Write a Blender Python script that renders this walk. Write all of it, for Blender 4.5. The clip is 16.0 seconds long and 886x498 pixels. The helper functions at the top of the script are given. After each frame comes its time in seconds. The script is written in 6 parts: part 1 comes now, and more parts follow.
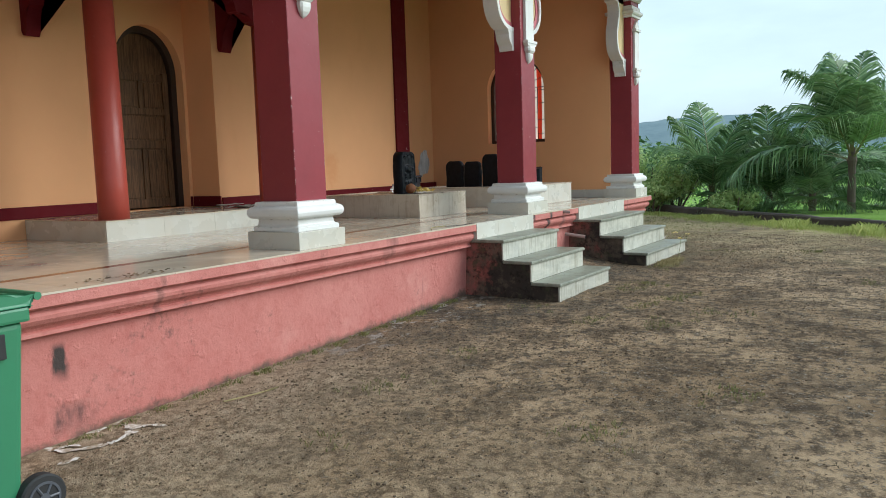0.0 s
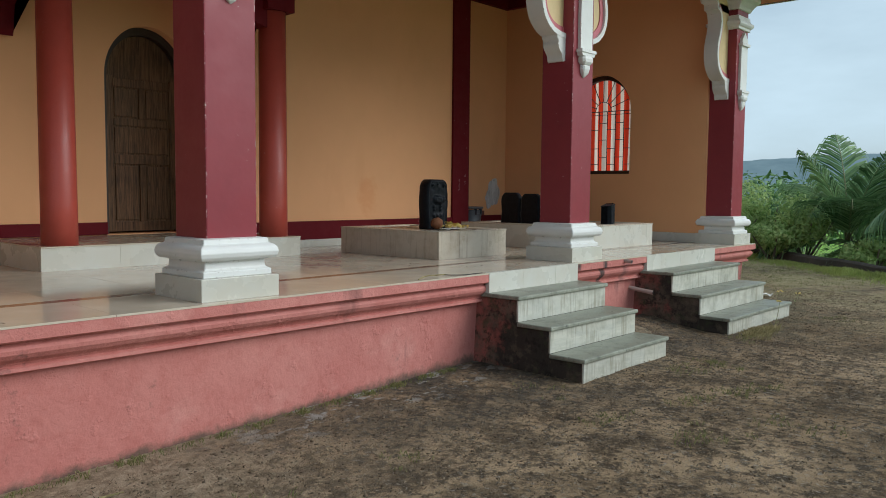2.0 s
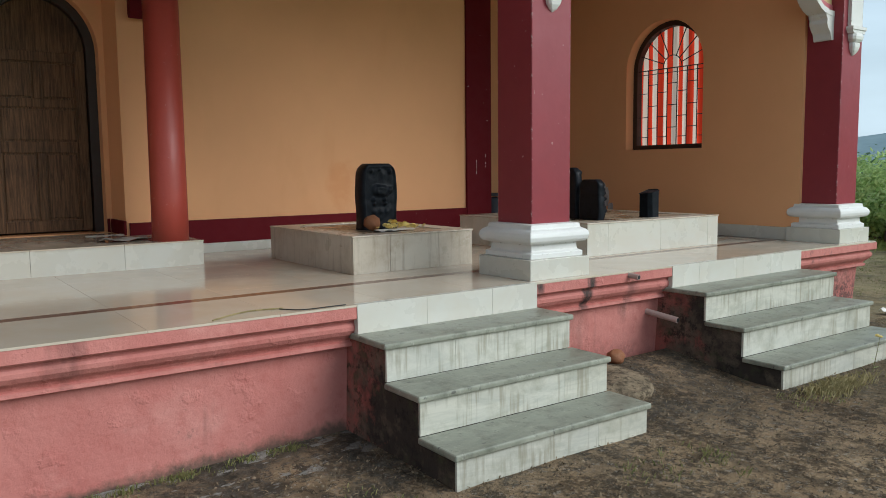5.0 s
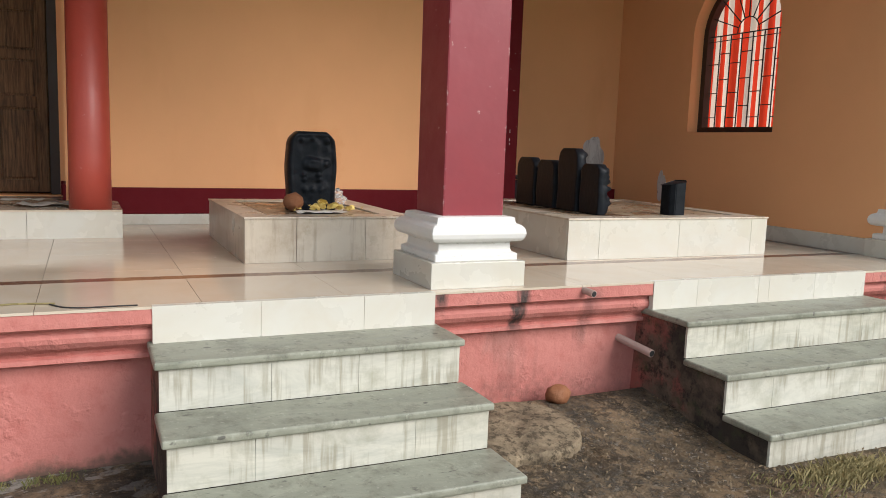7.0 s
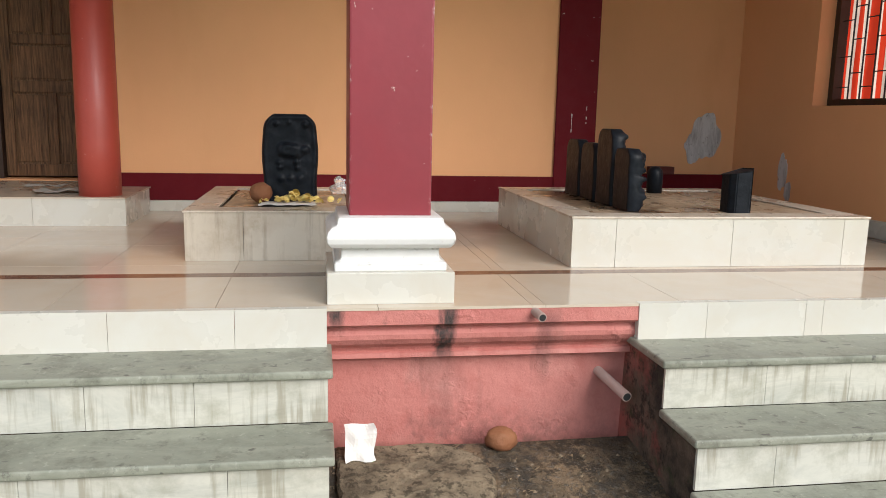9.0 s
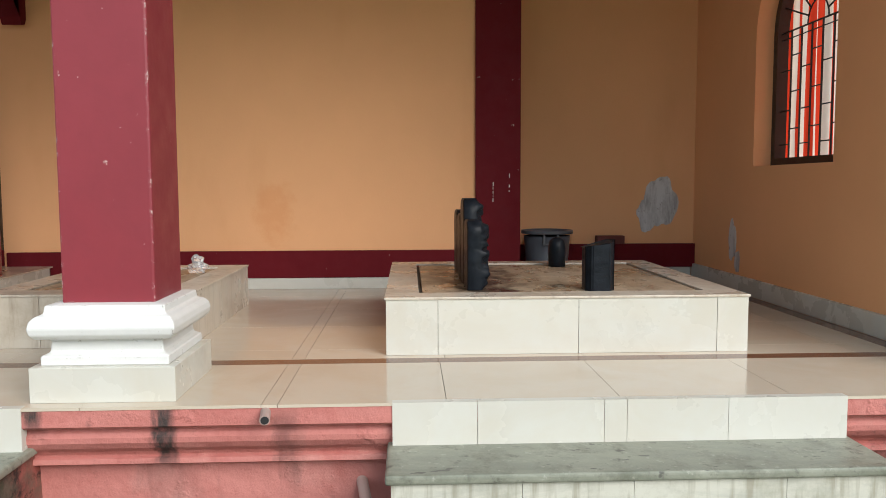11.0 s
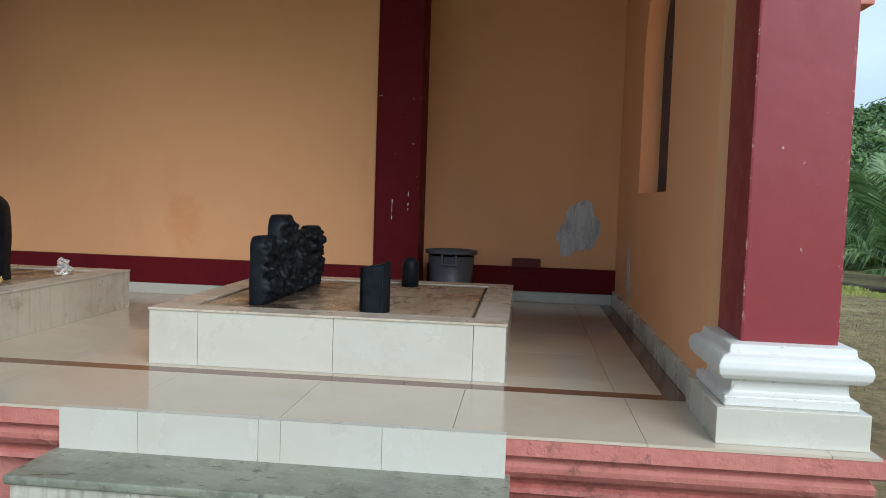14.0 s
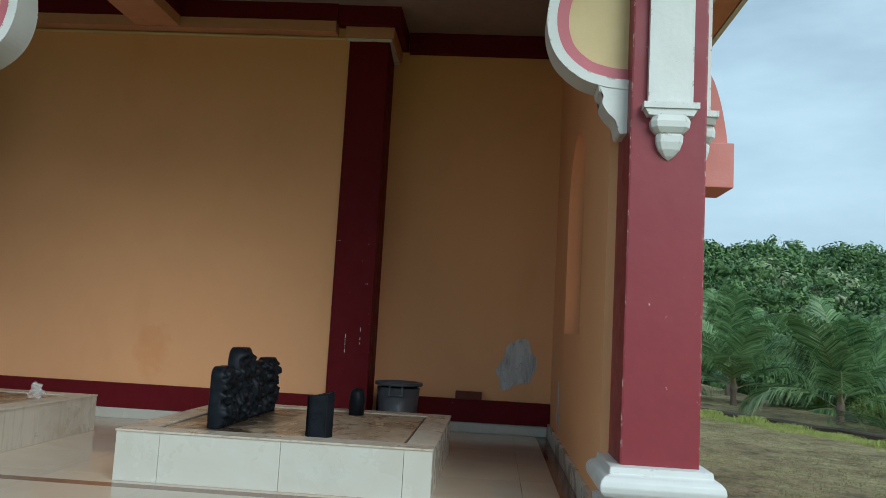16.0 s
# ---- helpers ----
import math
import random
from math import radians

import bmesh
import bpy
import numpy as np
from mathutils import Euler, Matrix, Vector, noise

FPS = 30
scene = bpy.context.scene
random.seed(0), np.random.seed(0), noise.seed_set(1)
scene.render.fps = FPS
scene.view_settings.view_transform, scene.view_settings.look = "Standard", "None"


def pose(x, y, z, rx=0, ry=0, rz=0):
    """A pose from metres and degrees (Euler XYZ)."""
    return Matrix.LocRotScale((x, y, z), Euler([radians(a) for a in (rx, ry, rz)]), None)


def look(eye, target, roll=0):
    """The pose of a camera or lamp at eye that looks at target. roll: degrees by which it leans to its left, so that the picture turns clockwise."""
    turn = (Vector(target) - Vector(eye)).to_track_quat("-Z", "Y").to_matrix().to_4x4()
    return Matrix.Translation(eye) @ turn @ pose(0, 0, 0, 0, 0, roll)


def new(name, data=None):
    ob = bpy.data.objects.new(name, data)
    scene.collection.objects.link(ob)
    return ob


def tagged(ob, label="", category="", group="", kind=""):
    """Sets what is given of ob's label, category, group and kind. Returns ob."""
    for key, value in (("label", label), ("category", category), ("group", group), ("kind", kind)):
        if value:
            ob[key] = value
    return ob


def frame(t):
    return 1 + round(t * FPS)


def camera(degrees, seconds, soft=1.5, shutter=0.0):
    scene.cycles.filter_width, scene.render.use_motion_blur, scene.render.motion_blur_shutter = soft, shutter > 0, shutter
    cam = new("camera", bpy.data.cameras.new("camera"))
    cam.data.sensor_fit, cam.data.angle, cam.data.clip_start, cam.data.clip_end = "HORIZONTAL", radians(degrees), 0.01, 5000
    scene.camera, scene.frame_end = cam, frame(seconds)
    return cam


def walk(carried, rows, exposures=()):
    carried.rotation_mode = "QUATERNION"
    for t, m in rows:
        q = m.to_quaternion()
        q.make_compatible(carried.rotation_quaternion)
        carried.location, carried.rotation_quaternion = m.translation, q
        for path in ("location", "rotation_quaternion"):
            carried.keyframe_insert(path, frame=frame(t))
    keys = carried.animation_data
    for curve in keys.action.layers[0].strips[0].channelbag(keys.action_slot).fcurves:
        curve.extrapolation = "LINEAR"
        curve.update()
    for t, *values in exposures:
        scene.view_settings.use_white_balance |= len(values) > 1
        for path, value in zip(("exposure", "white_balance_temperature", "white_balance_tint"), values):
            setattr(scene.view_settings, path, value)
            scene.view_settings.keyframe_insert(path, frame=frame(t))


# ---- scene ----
cam = camera(58.8, 16.0, soft=0.9)
PATH = [
    (0, (0.071, 0.292, 1.312), (-0.996, 1.97, 1.099), -1.9),
    (0.5, (0.09, 0.794, 1.331), (-1.041, 2.434, 1.156), -0.5),
    (1, (0.069, 1.226, 1.352), (-1.117, 2.832, 1.226), 1.8),
    (1.5, (0.07, 1.712, 1.348), (-1.194, 3.257, 1.223), 1.4),
    (2, (0.048, 2.153, 1.353), (-1.289, 3.633, 1.209), 0.5),
    (2.5, (-0.002, 2.6, 1.379), (-1.381, 4.043, 1.247), 0.5),
    (3, (-0.014, 3.055, 1.391), (-1.489, 4.402, 1.283), 0.3),
    (3.5, (-0.048, 3.508, 1.369), (-1.547, 4.827, 1.252), -0.7),
    (4, (-0.102, 3.979, 1.375), (-1.531, 5.356, 1.118), -1.0),
    (4.5, (-0.141, 4.425, 1.43), (-1.666, 5.699, 1.205), -0.8),
    (7, (-0.401, 6.58, 1.421), (-2.204, 7.405, 1.16), 2.0),
    (7.5, (-0.47, 7.001, 1.365), (-2.331, 7.685, 1.099), 3.9),
    (8, (-0.546, 7.362, 1.404), (-2.445, 7.889, 1.067), 2.3),
    (10.5, (-0.926, 9.028, 1.514), (-2.913, 9.135, 1.311), 1.0),
    (11, (-0.981, 9.388, 1.5), (-2.973, 9.473, 1.339), -0.2),
    (11.5, (-1.022, 9.709, 1.51), (-3.011, 9.738, 1.305), 0.8),
    (12, (-1.133, 10.048, 1.524), (-3.125, 10.08, 1.347), 2.6),
    (12.5, (-1.133, 10.346, 1.512), (-3.124, 10.36, 1.323), 0.5),
    (13, (-1.089, 10.631, 1.476), (-3.055, 10.598, 1.113), -0.1),
    (13.5, (-1.08, 10.856, 1.514), (-3.058, 10.848, 1.216), 2.3),
    (14, (-1.011, 10.988, 1.551), (-2.997, 10.784, 1.421), 1.9),
    (14.5, (-0.897, 11.089, 1.567), (-2.867, 10.747, 1.516), 0.7),
    (15, (-0.773, 11.155, 1.56), (-2.76, 10.926, 1.581), 0.7),
    (15.5, (-0.577, 11.145, 1.58), (-2.566, 10.966, 1.676), 2.8),
    (16, (-0.424, 11.206, 1.605), (-2.408, 11.066, 1.809), 3.2),
]
EXPOSURES = [(0.0, 0.48, 6000, 5), (1.0, 0.22, 6000, 5), (1.5, 0.10, 6000, 5), (3.0, 0.0, 6000, 6), (4.0, 0.18, 6000, 6), (4.5, 0.15, 6000, 6), (7.0, 0.66, 6600, 14), (8.0, 0.69, 6600, 15), (10.5, 0.70, 6400, 11), (11.5, 0.56, 6300, 10), (12.0, 0.68, 6150, 7), (12.5, 0.80, 6000, 5), (13.5, 0.46, 6100, 10), (14.0, 0.30, 5850, 7), (14.5, 0.64, 5550, 3), (15.0, 0.28, 5450, 1), (15.5, 0.06, 5550, 0), (16.0, 0.0, 5650, -1)]
walk(cam, [(t, look(eye, target, roll)) for t, eye, target, roll in PATH],
     exposures=EXPOSURES)

# ---- world and light ----
world = bpy.data.worlds.new("hazy_sky")
scene.world = world
world.use_nodes = True
wn, wl = world.node_tree.nodes, world.node_tree.links
wn.clear()
w_out = wn.new("ShaderNodeOutputWorld")
w_bg = wn.new("ShaderNodeBackground")
w_sky = wn.new("ShaderNodeTexSky")
w_sky.sky_type = 'NISHITA'
w_sky.sun_disc = False
w_sky.sun_elevation = radians(31.5)
w_sky.sun_rotation = radians(57)
w_sky.air_density, w_sky.dust_density, w_sky.ozone_density = 1.0, 2.0, 1.0
w_co = wn.new("ShaderNodeTexCoord")
w_mapn = wn.new("ShaderNodeMapping")
w_mapn.inputs["Scale"].default_value = (1.0, 1.0, 3.2)
w_noise = wn.new("ShaderNodeTexNoise")
w_noise.inputs["Scale"].default_value = 2.3
w_noise.inputs["Detail"].default_value = 6.0
w_noise.inputs["Roughness"].default_value = 0.55
w_ramp = wn.new("ShaderNodeMapRange")
w_ramp.inputs[1].default_value, w_ramp.inputs[2].default_value = 0.36, 0.66
w_ramp.inputs[3].default_value, w_ramp.inputs[4].default_value = 0.58, 0.96
w_mix = wn.new("ShaderNodeMix")
w_mix.data_type = 'RGBA'
w_mix.inputs[7].default_value = (7.8, 9.3, 10.2, 1)
wl.new(w_co.outputs["Generated"], w_mapn.inputs["Vector"])
wl.new(w_mapn.outputs["Vector"], w_noise.inputs["Vector"])
wl.new(w_noise.outputs["Fac"], w_ramp.inputs[0])
wl.new(w_ramp.outputs[0], w_mix.inputs[0])
wl.new(w_sky.outputs["Color"], w_mix.inputs[6])
wl.new(w_mix.outputs[2], w_bg.inputs["Color"])
wl.new(w_bg.outputs["Background"], w_out.inputs["Surface"])
w_bg.inputs["Strength"].default_value = 0.084

sun = new("sun", bpy.data.lights.new("sun", 'SUN'))
sun.data.energy = 2.2
sun.data.angle = radians(42)
sun.data.color = (1.0, 0.975, 0.94)
sun.matrix_basis = look((43, 28, 31.4), (0, 0, 0))


# ---- material helpers ----
class NT:
    """A node material under construction."""

    def __init__(self, name, rough=0.6, metal=0.0, spec=0.5):
        self.mat = bpy.data.materials.new(name)
        self.mat.use_nodes = True
        self.n, self.l = self.mat.node_tree.nodes, self.mat.node_tree.links
        self.bsdf = self.n["Principled BSDF"]
        self.bsdf.inputs["Roughness"].default_value = rough
        self.bsdf.inputs["Metallic"].default_value = metal
        self.bsdf.inputs["Specular IOR Level"].default_value = spec
        self.co = self.n.new("ShaderNodeTexCoord")
        geo = self.n.new("ShaderNodeNewGeometry")
        self.pos = geo.outputs["Position"]
        self.island = geo.outputs["Random Per Island"]
        self.rand = self.n.new("ShaderNodeObjectInfo").outputs["Random"]

    def scaled(self, sx, sy, sz, src=None):
        m = self.n.new("ShaderNodeMapping")
        m.inputs["Scale"].default_value = (sx, sy, sz)
        self.l.new(src or self.pos, m.inputs["Vector"])
        return m.outputs["Vector"]

    def noise(self, scale, detail=4.0, rough=0.55, vec=None, dist=0.0):
        t = self.n.new("ShaderNodeTexNoise")
        t.inputs["Scale"].default_value = scale
        t.inputs["Detail"].default_value = detail
        t.inputs["Roughness"].default_value = rough
        t.inputs["Distortion"].default_value = dist
        self.l.new(vec or self.pos, t.inputs["Vector"])
        return t.outputs["Fac"]

    def voro(self, scale, vec=None, feature='F1'):
        t = self.n.new("ShaderNodeTexVoronoi")
        t.feature = feature
        t.inputs["Scale"].default_value = scale
        self.l.new(vec or self.pos, t.inputs["Vector"])
        return t.outputs["Distance"]

    def span(self, fac, a, b, lo=0.0, hi=1.0):
        r = self.n.new("ShaderNodeMapRange")
        r.inputs[1].default_value, r.inputs[2].default_value = a, b
        r.inputs[3].default_value, r.inputs[4].default_value = lo, hi
        self.l.new(fac, r.inputs[0])
        return r.outputs[0]

    def maths(self, op, a, b):
        m = self.n.new("ShaderNodeMath")
        m.operation = op
        for i, v in enumerate((a, b)):
            if isinstance(v, (int, float)):
                m.inputs[i].default_value = v
            else:
                self.l.new(v, m.inputs[i])
        return m.outputs[0]

    def mix(self, fac, a, b):
        m = self.n.new("ShaderNodeMix")
        m.data_type = 'RGBA'
        if isinstance(fac, (int, float)):
            m.inputs[0].default_value = fac
        else:
            self.l.new(fac, m.inputs[0])
        for i, v in ((6, a), (7, b)):
            if isinstance(v, tuple):
                m.inputs[i].default_value = (*v[:3], 1)
            else:
                self.l.new(v, m.inputs[i])
        return m.outputs[2]

    def axis(self, i):
        s = self.n.new("ShaderNodeSeparateXYZ")
        self.l.new(self.pos, s.inputs[0])
        return s.outputs[i]

    def base(self, c):
        if isinstance(c, tuple):
            self.bsdf.inputs["Base Color"].default_value = (*c[:3], 1)
        else:
            self.l.new(c, self.bsdf.inputs["Base Color"])
        return self

    def rough(self, v):
        self.l.new(v, self.bsdf.inputs["Roughness"])
        return self

    def bump(self, height, strength=0.3, dist=0.01):
        b = self.n.new("ShaderNodeBump")
        b.inputs["Strength"].default_value = strength
        b.inputs["Distance"].default_value = dist
        self.l.new(height, b.inputs["Height"])
        self.l.new(b.outputs[0], self.bsdf.inputs["Normal"])
        return self


def shade(c, k):
    return tuple(min(1.0, v * k) for v in c)


def painted(name, col, rough=0.5, wear=0.0, wear_col=(0.5, 0.45, 0.4), grain=60, bump=0.15, var=0.12, spec=0.5, lump=1.5, edge=0.0, edge_col=(0.62, 0.52, 0.48)):
    m = NT(name, rough, spec=spec)
    big = m.noise(0.9, 5, 0.6)
    small = m.noise(9, 4, 0.6)
    c = m.mix(m.span(big, 0.3, 0.7), shade(col, 1 - var), shade(col, 1 + var))
    c = m.mix(m.span(small, 0.35, 0.75, 0, 0.25), c, shade(col, 0.75))
    if wear:
        chips = m.span(m.noise(23, 6, 0.7), 0.70 - wear * 0.08, 0.72 - wear * 0.08)
        c = m.mix(chips, c, wear_col)
    if edge:
        bev = m.n.new("ShaderNodeBevel")
        bev.samples = 6
        bev.inputs["Radius"].default_value = 0.016
        dot = m.n.new("ShaderNodeVectorMath")
        dot.operation = 'DOT_PRODUCT'
        geo = m.n.new("ShaderNodeNewGeometry")
        m.l.new(bev.outputs[0], dot.inputs[0])
        m.l.new(geo.outputs["True Normal"], dot.inputs[1])
        rim = m.span(dot.outputs["Value"], 0.99, 0.90)
        c = m.mix(m.maths('MULTIPLY', rim, m.span(m.noise(26, 6, 0.75), 0.62 - 0.12 * edge, 0.66 - 0.12 * edge)), c, edge_col)
    m.base(c)
    m.rough(m.span(small, 0.3, 0.7, rough * 0.85, min(1, rough * 1.2)))
    m.bump(m.maths('ADD', m.noise(grain, 3, 0.6), m.maths('MULTIPLY', m.noise(4, 3), lump)), bump, 0.006)
    return m.mat


# ---- materials ----
YELLOW = (0.785, 0.41, 0.20)
wall_yellow = NT("ochre_wall_paint", 0.75, spec=0.25)
_w = wall_yellow
_c = _w.mix(_w.span(_w.noise(0.55, 5, 0.6), 0.3, 0.7), shade(YELLOW, 0.93), shade(YELLOW, 1.06))
_c = _w.mix(_w.span(_w.noise(1.7, 4, 0.55, _w.scaled(1, 1, 0.35)), 0.62, 0.76, 0, 0.15), _c, (0.55, 0.22, 0.06))
_sy = _w.maths('POWER', _w.maths('DIVIDE', _w.maths('SUBTRACT', _w.axis(1), 8.41), 0.16), 2.0)
_sz = _w.maths('POWER', _w.maths('DIVIDE', _w.maths('SUBTRACT', _w.axis(2), 1.30), 0.24), 2.0)
_smear = _w.maths('ADD', _w.maths('ADD', _sy, _sz), _w.span(_w.noise(7, 5, 0.7), 0.3, 0.7, -0.5, 0.9))
_c = _w.mix(_w.span(_smear, 1.3, 0.2, 0, 0.30), _c, (0.66, 0.24, 0.07))
_c = _w.mix(_w.span(_w.noise(34, 3, 0.6), 0.72, 0.78, 0, 0.4), _c, (0.6, 0.42, 0.25))
_w.base(_c).bump(_w.maths('ADD', _w.noise(70, 3), _w.maths('MULTIPLY', _w.noise(2.2, 3), 3.0)), 0.12, 0.006)
wall_yellow = _w.mat

maroon = painted("maroon_enamel", (0.24, 0.032, 0.043), 0.42, spec=0.38, wear=0.12, wear_col=(0.62, 0.5, 0.45), grain=14, bump=0.12, var=0.10, lump=5.0, edge=0.6)
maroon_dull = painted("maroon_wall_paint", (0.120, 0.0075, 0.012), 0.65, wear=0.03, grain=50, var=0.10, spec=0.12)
red_round = painted("brick_red_enamel", (0.40, 0.062, 0.042), 0.42, wear=0.15, wear_col=(0.6, 0.4, 0.35), grain=40, var=0.08)
white_paint = painted("white_enamel", (0.70, 0.695, 0.665), 0.42, wear=0.25, wear_col=(0.45, 0.41, 0.35), grain=40, bump=0.16, var=0.05, edge=0.5, edge_col=(0.25, 0.21, 0.17))
beige_paint = painted("beige_bracket_paint", (0.66, 0.50, 0.26), 0.6, var=0.05)
rose_paint = painted("rose_paint", (0.52, 0.14, 0.17), 0.5, var=0.06)
soffit_paint = painted("orange_soffit_paint", (0.60, 0.30, 0.17), 0.7, var=0.08)
# ceiling colour darkened to cut the light it bounces onto the upper walls
ceil_paint = painted("darkened_ceiling_paint", (0.30, 0.225, 0.20), 0.8, var=0.06)
hood_paint = painted("coral_hood_paint", (0.60, 0.215, 0.185), 0.6, var=0.06)

# weathered pink plaster of the plinth
PINK = (0.50, 0.135, 0.125)
_w = NT("weathered_pink_plaster", 0.72, spec=0.3)
_big, _mid = _w.noise(0.8, 5, 0.6), _w.noise(3.3, 6, 0.65)
_c = _w.mix(_w.span(_big, 0.3, 0.7), (0.43, 0.132, 0.112), (0.55, 0.225, 0.190))
_c = _w.mix(_w.span(_mid, 0.55, 0.75, 0, 0.6), _c, (0.60, 0.295, 0.25))
_c = _w.mix(_w.span(_w.noise(11, 5, 0.7), 0.5, 0.75, 0, 0.5), _c, (0.36, 0.09, 0.075))
_drip = _w.noise(2.6, 5, 0.6, _w.scaled(1, 1, 0.14))
_c = _w.mix(_w.span(_drip, 0.63, 0.74, 0, 0.65), _c, (0.10, 0.045, 0.04))
_grime = _w.span(_w.maths('MULTIPLY', _w.noise(1.1, 4), _w.noise(13, 7, 0.75)), 0.36, 0.45)
_c = _w.mix(_w.maths('MULTIPLY', _grime, 0.6), _c, (0.07, 0.05, 0.045))
_yy, _zz, _rag = _w.axis(1), _w.axis(2), _w.noise(9, 6, 0.7, _w.scaled(1, 1, 0.3))
for _y0, _half, _z0, _z1, _k in ((8.08, 0.05, 0.66, 0.80, 1.2), (8.53, 0.045, 0.52, 0.80, 1.2), (8.50, 0.12, 0.15, 0.52, 0.35), (8.75, 0.62, 0.10, 0.33, 0.6), (2.62, 0.06, 0.28, 0.43, 1.6), (2.69, 0.14, -0.02, 0.10, 0.8), (3.2, 0.03, 0.45, 0.8, 0.5), (8.95, 0.06, 0.40, 0.72, 0.5), (11.6, 0.75, 0.0, 0.60, 1.3), (11.75, 0.45, 0.0, 0.50, 0.9), (8.9, 0.5, 0.02, 0.2, 0.5)):
    _dy = _w.span(_w.maths('ABSOLUTE', _w.maths('ADD', _w.maths('SUBTRACT', _yy, _y0), _w.maths('MULTIPLY', _w.maths('SUBTRACT', _rag, 0.5), _half * 3)), 0), _half, _half * 0.4)
    _dz = _w.maths('MULTIPLY', _w.span(_zz, _z0 - 0.05, _z0 + 0.05), _w.span(_zz, _z1 + 0.03, _z1 - (0.03 if _half < 0.3 else 0.30)))
    if _half >= 0.3:
        _dz = _w.maths('MULTIPLY', _dz, _w.span(_w.noise(30, 8, 0.8), 0.42, 0.58))
    _c = _w.mix(_w.maths('MULTIPLY', _w.maths('MULTIPLY', _dy, _dz), _w.span(_rag, 0.3, 0.6, 0.3 * _k, _k)), _c, (0.055, 0.04, 0.036))
_foot = _w.maths('SUBTRACT', _zz, _w.maths('MINIMUM', _w.maths('ADD', _w.maths('MULTIPLY', _yy, 0.0355), -0.19), 0.046))
_splash = _w.span(_w.maths('ADD', _foot, _w.maths('MULTIPLY', _w.maths('SUBTRACT', _w.noise(6, 6, 0.7), 0.5), 0.22)), 0.06, 0.0, 0.0, 0.85)
_c = _w.mix(_splash, _c, (0.085, 0.07, 0.05))
_w.base(_c).rough(_w.span(_mid, 0.3, 0.7, 0.55, 0.85))
_w.bump(_w.maths('ADD', _w.noise(30, 6, 0.7), _w.maths('ADD', _w.maths('MULTIPLY', _w.noise(6, 4), 2.5), _w.maths('MULTIPLY', _w.span(_w.noise(9, 4, 0.6), 0.60, 0.70), 0.8))), 0.42, 0.014)
pink = _w.mat

# dark mossy plaster of the step flanks, pinker towards the plinth
_w = NT("dark_mossy_plaster", 0.85, spec=0.2)
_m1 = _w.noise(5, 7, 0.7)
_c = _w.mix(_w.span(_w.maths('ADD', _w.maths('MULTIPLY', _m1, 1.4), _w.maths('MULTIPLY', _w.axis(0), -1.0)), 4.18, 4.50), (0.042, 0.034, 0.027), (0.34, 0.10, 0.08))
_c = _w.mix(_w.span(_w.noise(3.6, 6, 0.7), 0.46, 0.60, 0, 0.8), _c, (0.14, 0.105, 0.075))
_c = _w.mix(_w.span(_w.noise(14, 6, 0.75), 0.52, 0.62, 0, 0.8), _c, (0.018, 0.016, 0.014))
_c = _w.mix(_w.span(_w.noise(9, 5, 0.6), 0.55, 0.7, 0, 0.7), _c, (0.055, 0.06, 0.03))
_w.base(_c).bump(_w.noise(40, 6, 0.7), 0.5, 0.008)
flank = _w.mat

# polished cream vitrified tile
def cream_tile(name, col, rough, stain=0.25, streak=0.0):
    m = NT(name, rough)
    c = m.mix(m.rand, shade(col, 0.95), shade(col, 1.04))
    vein = m.noise(2.4, 7, 0.65, None, 0.8)
    c = m.mix(m.span(vein, 0.42, 0.62, 0, 0.35), c, shade((col[0] * 1.02, col[1] * 0.93, col[2] * 0.82), 0.9))
    dirt = m.noise(1.3, 6, 0.7)
    c = m.mix(m.span(dirt, 0.56, 0.76, 0, stain), c, (0.30, 0.23, 0.16))
    if streak:
        c = m.mix(m.span(m.noise(22, 5, 0.65, m.scaled(1, 1, 0.10)), 0.52, 0.68, 0, streak), c, (0.16, 0.105, 0.06))
        c = m.mix(m.span(m.noise(4.5, 6, 0.7), 0.50, 0.68, 0, streak), c, (0.26, 0.18, 0.11))
    m.base(c)
    m.rough(m.maths('ADD', m.span(m.noise(3.2, 5, 0.6), 0.35, 0.75, rough * 0.7, rough * 2.2), m.span(dirt, 0.55, 0.8, 0, 0.25)))
    m.bump(m.noise(1.5, 2), 0.02, 0.004)
    return m.mat


floor_tile = cream_tile("cream_floor_tile", (0.56, 0.485, 0.385), 0.10)
clad_tile = cream_tile("cream_cladding_tile", (0.56, 0.545, 0.485), 0.22, 0.35)
altar_tile = cream_tile("stained_altar_tile", (0.52, 0.465, 0.385), 0.25, 0.5, 0.36)
grout = painted("grout", (0.22, 0.17, 0.13), 0.9, var=0.15)
_w = NT("water_stained_top_tile", 0.35)
_c = _w.mix(_w.span(_w.noise(2.6, 7, 0.65), 0.35, 0.65), (0.44, 0.35, 0.25), (0.30, 0.215, 0.135))
_c = _w.mix(_w.span(_w.noise(7, 7, 0.75, _w.scaled(0.5, 1.6, 1)), 0.50, 0.62, 0, 0.75), _c, (0.15, 0.095, 0.055))
_ragged = _w.maths('MULTIPLY', _w.maths('SUBTRACT', _w.noise(8, 7, 0.75), 0.5), 0.9)
for _y0 in (9.74, 7.80):
    _wet = _w.maths('ADD', _w.maths('ABSOLUTE', _w.maths('SUBTRACT', _w.axis(1), _y0), 0), _ragged)
    _c = _w.mix(_w.span(_wet, 0.22, 0.08, 0, 0.9), _c, (0.035, 0.022, 0.014))
_w.base(_c).rough(_w.span(_w.noise(5, 5, 0.6), 0.35, 0.7, 0.15, 0.6)).bump(_w.noise(20, 5, 0.6), 0.1, 0.003)
worn_top = _w.mat
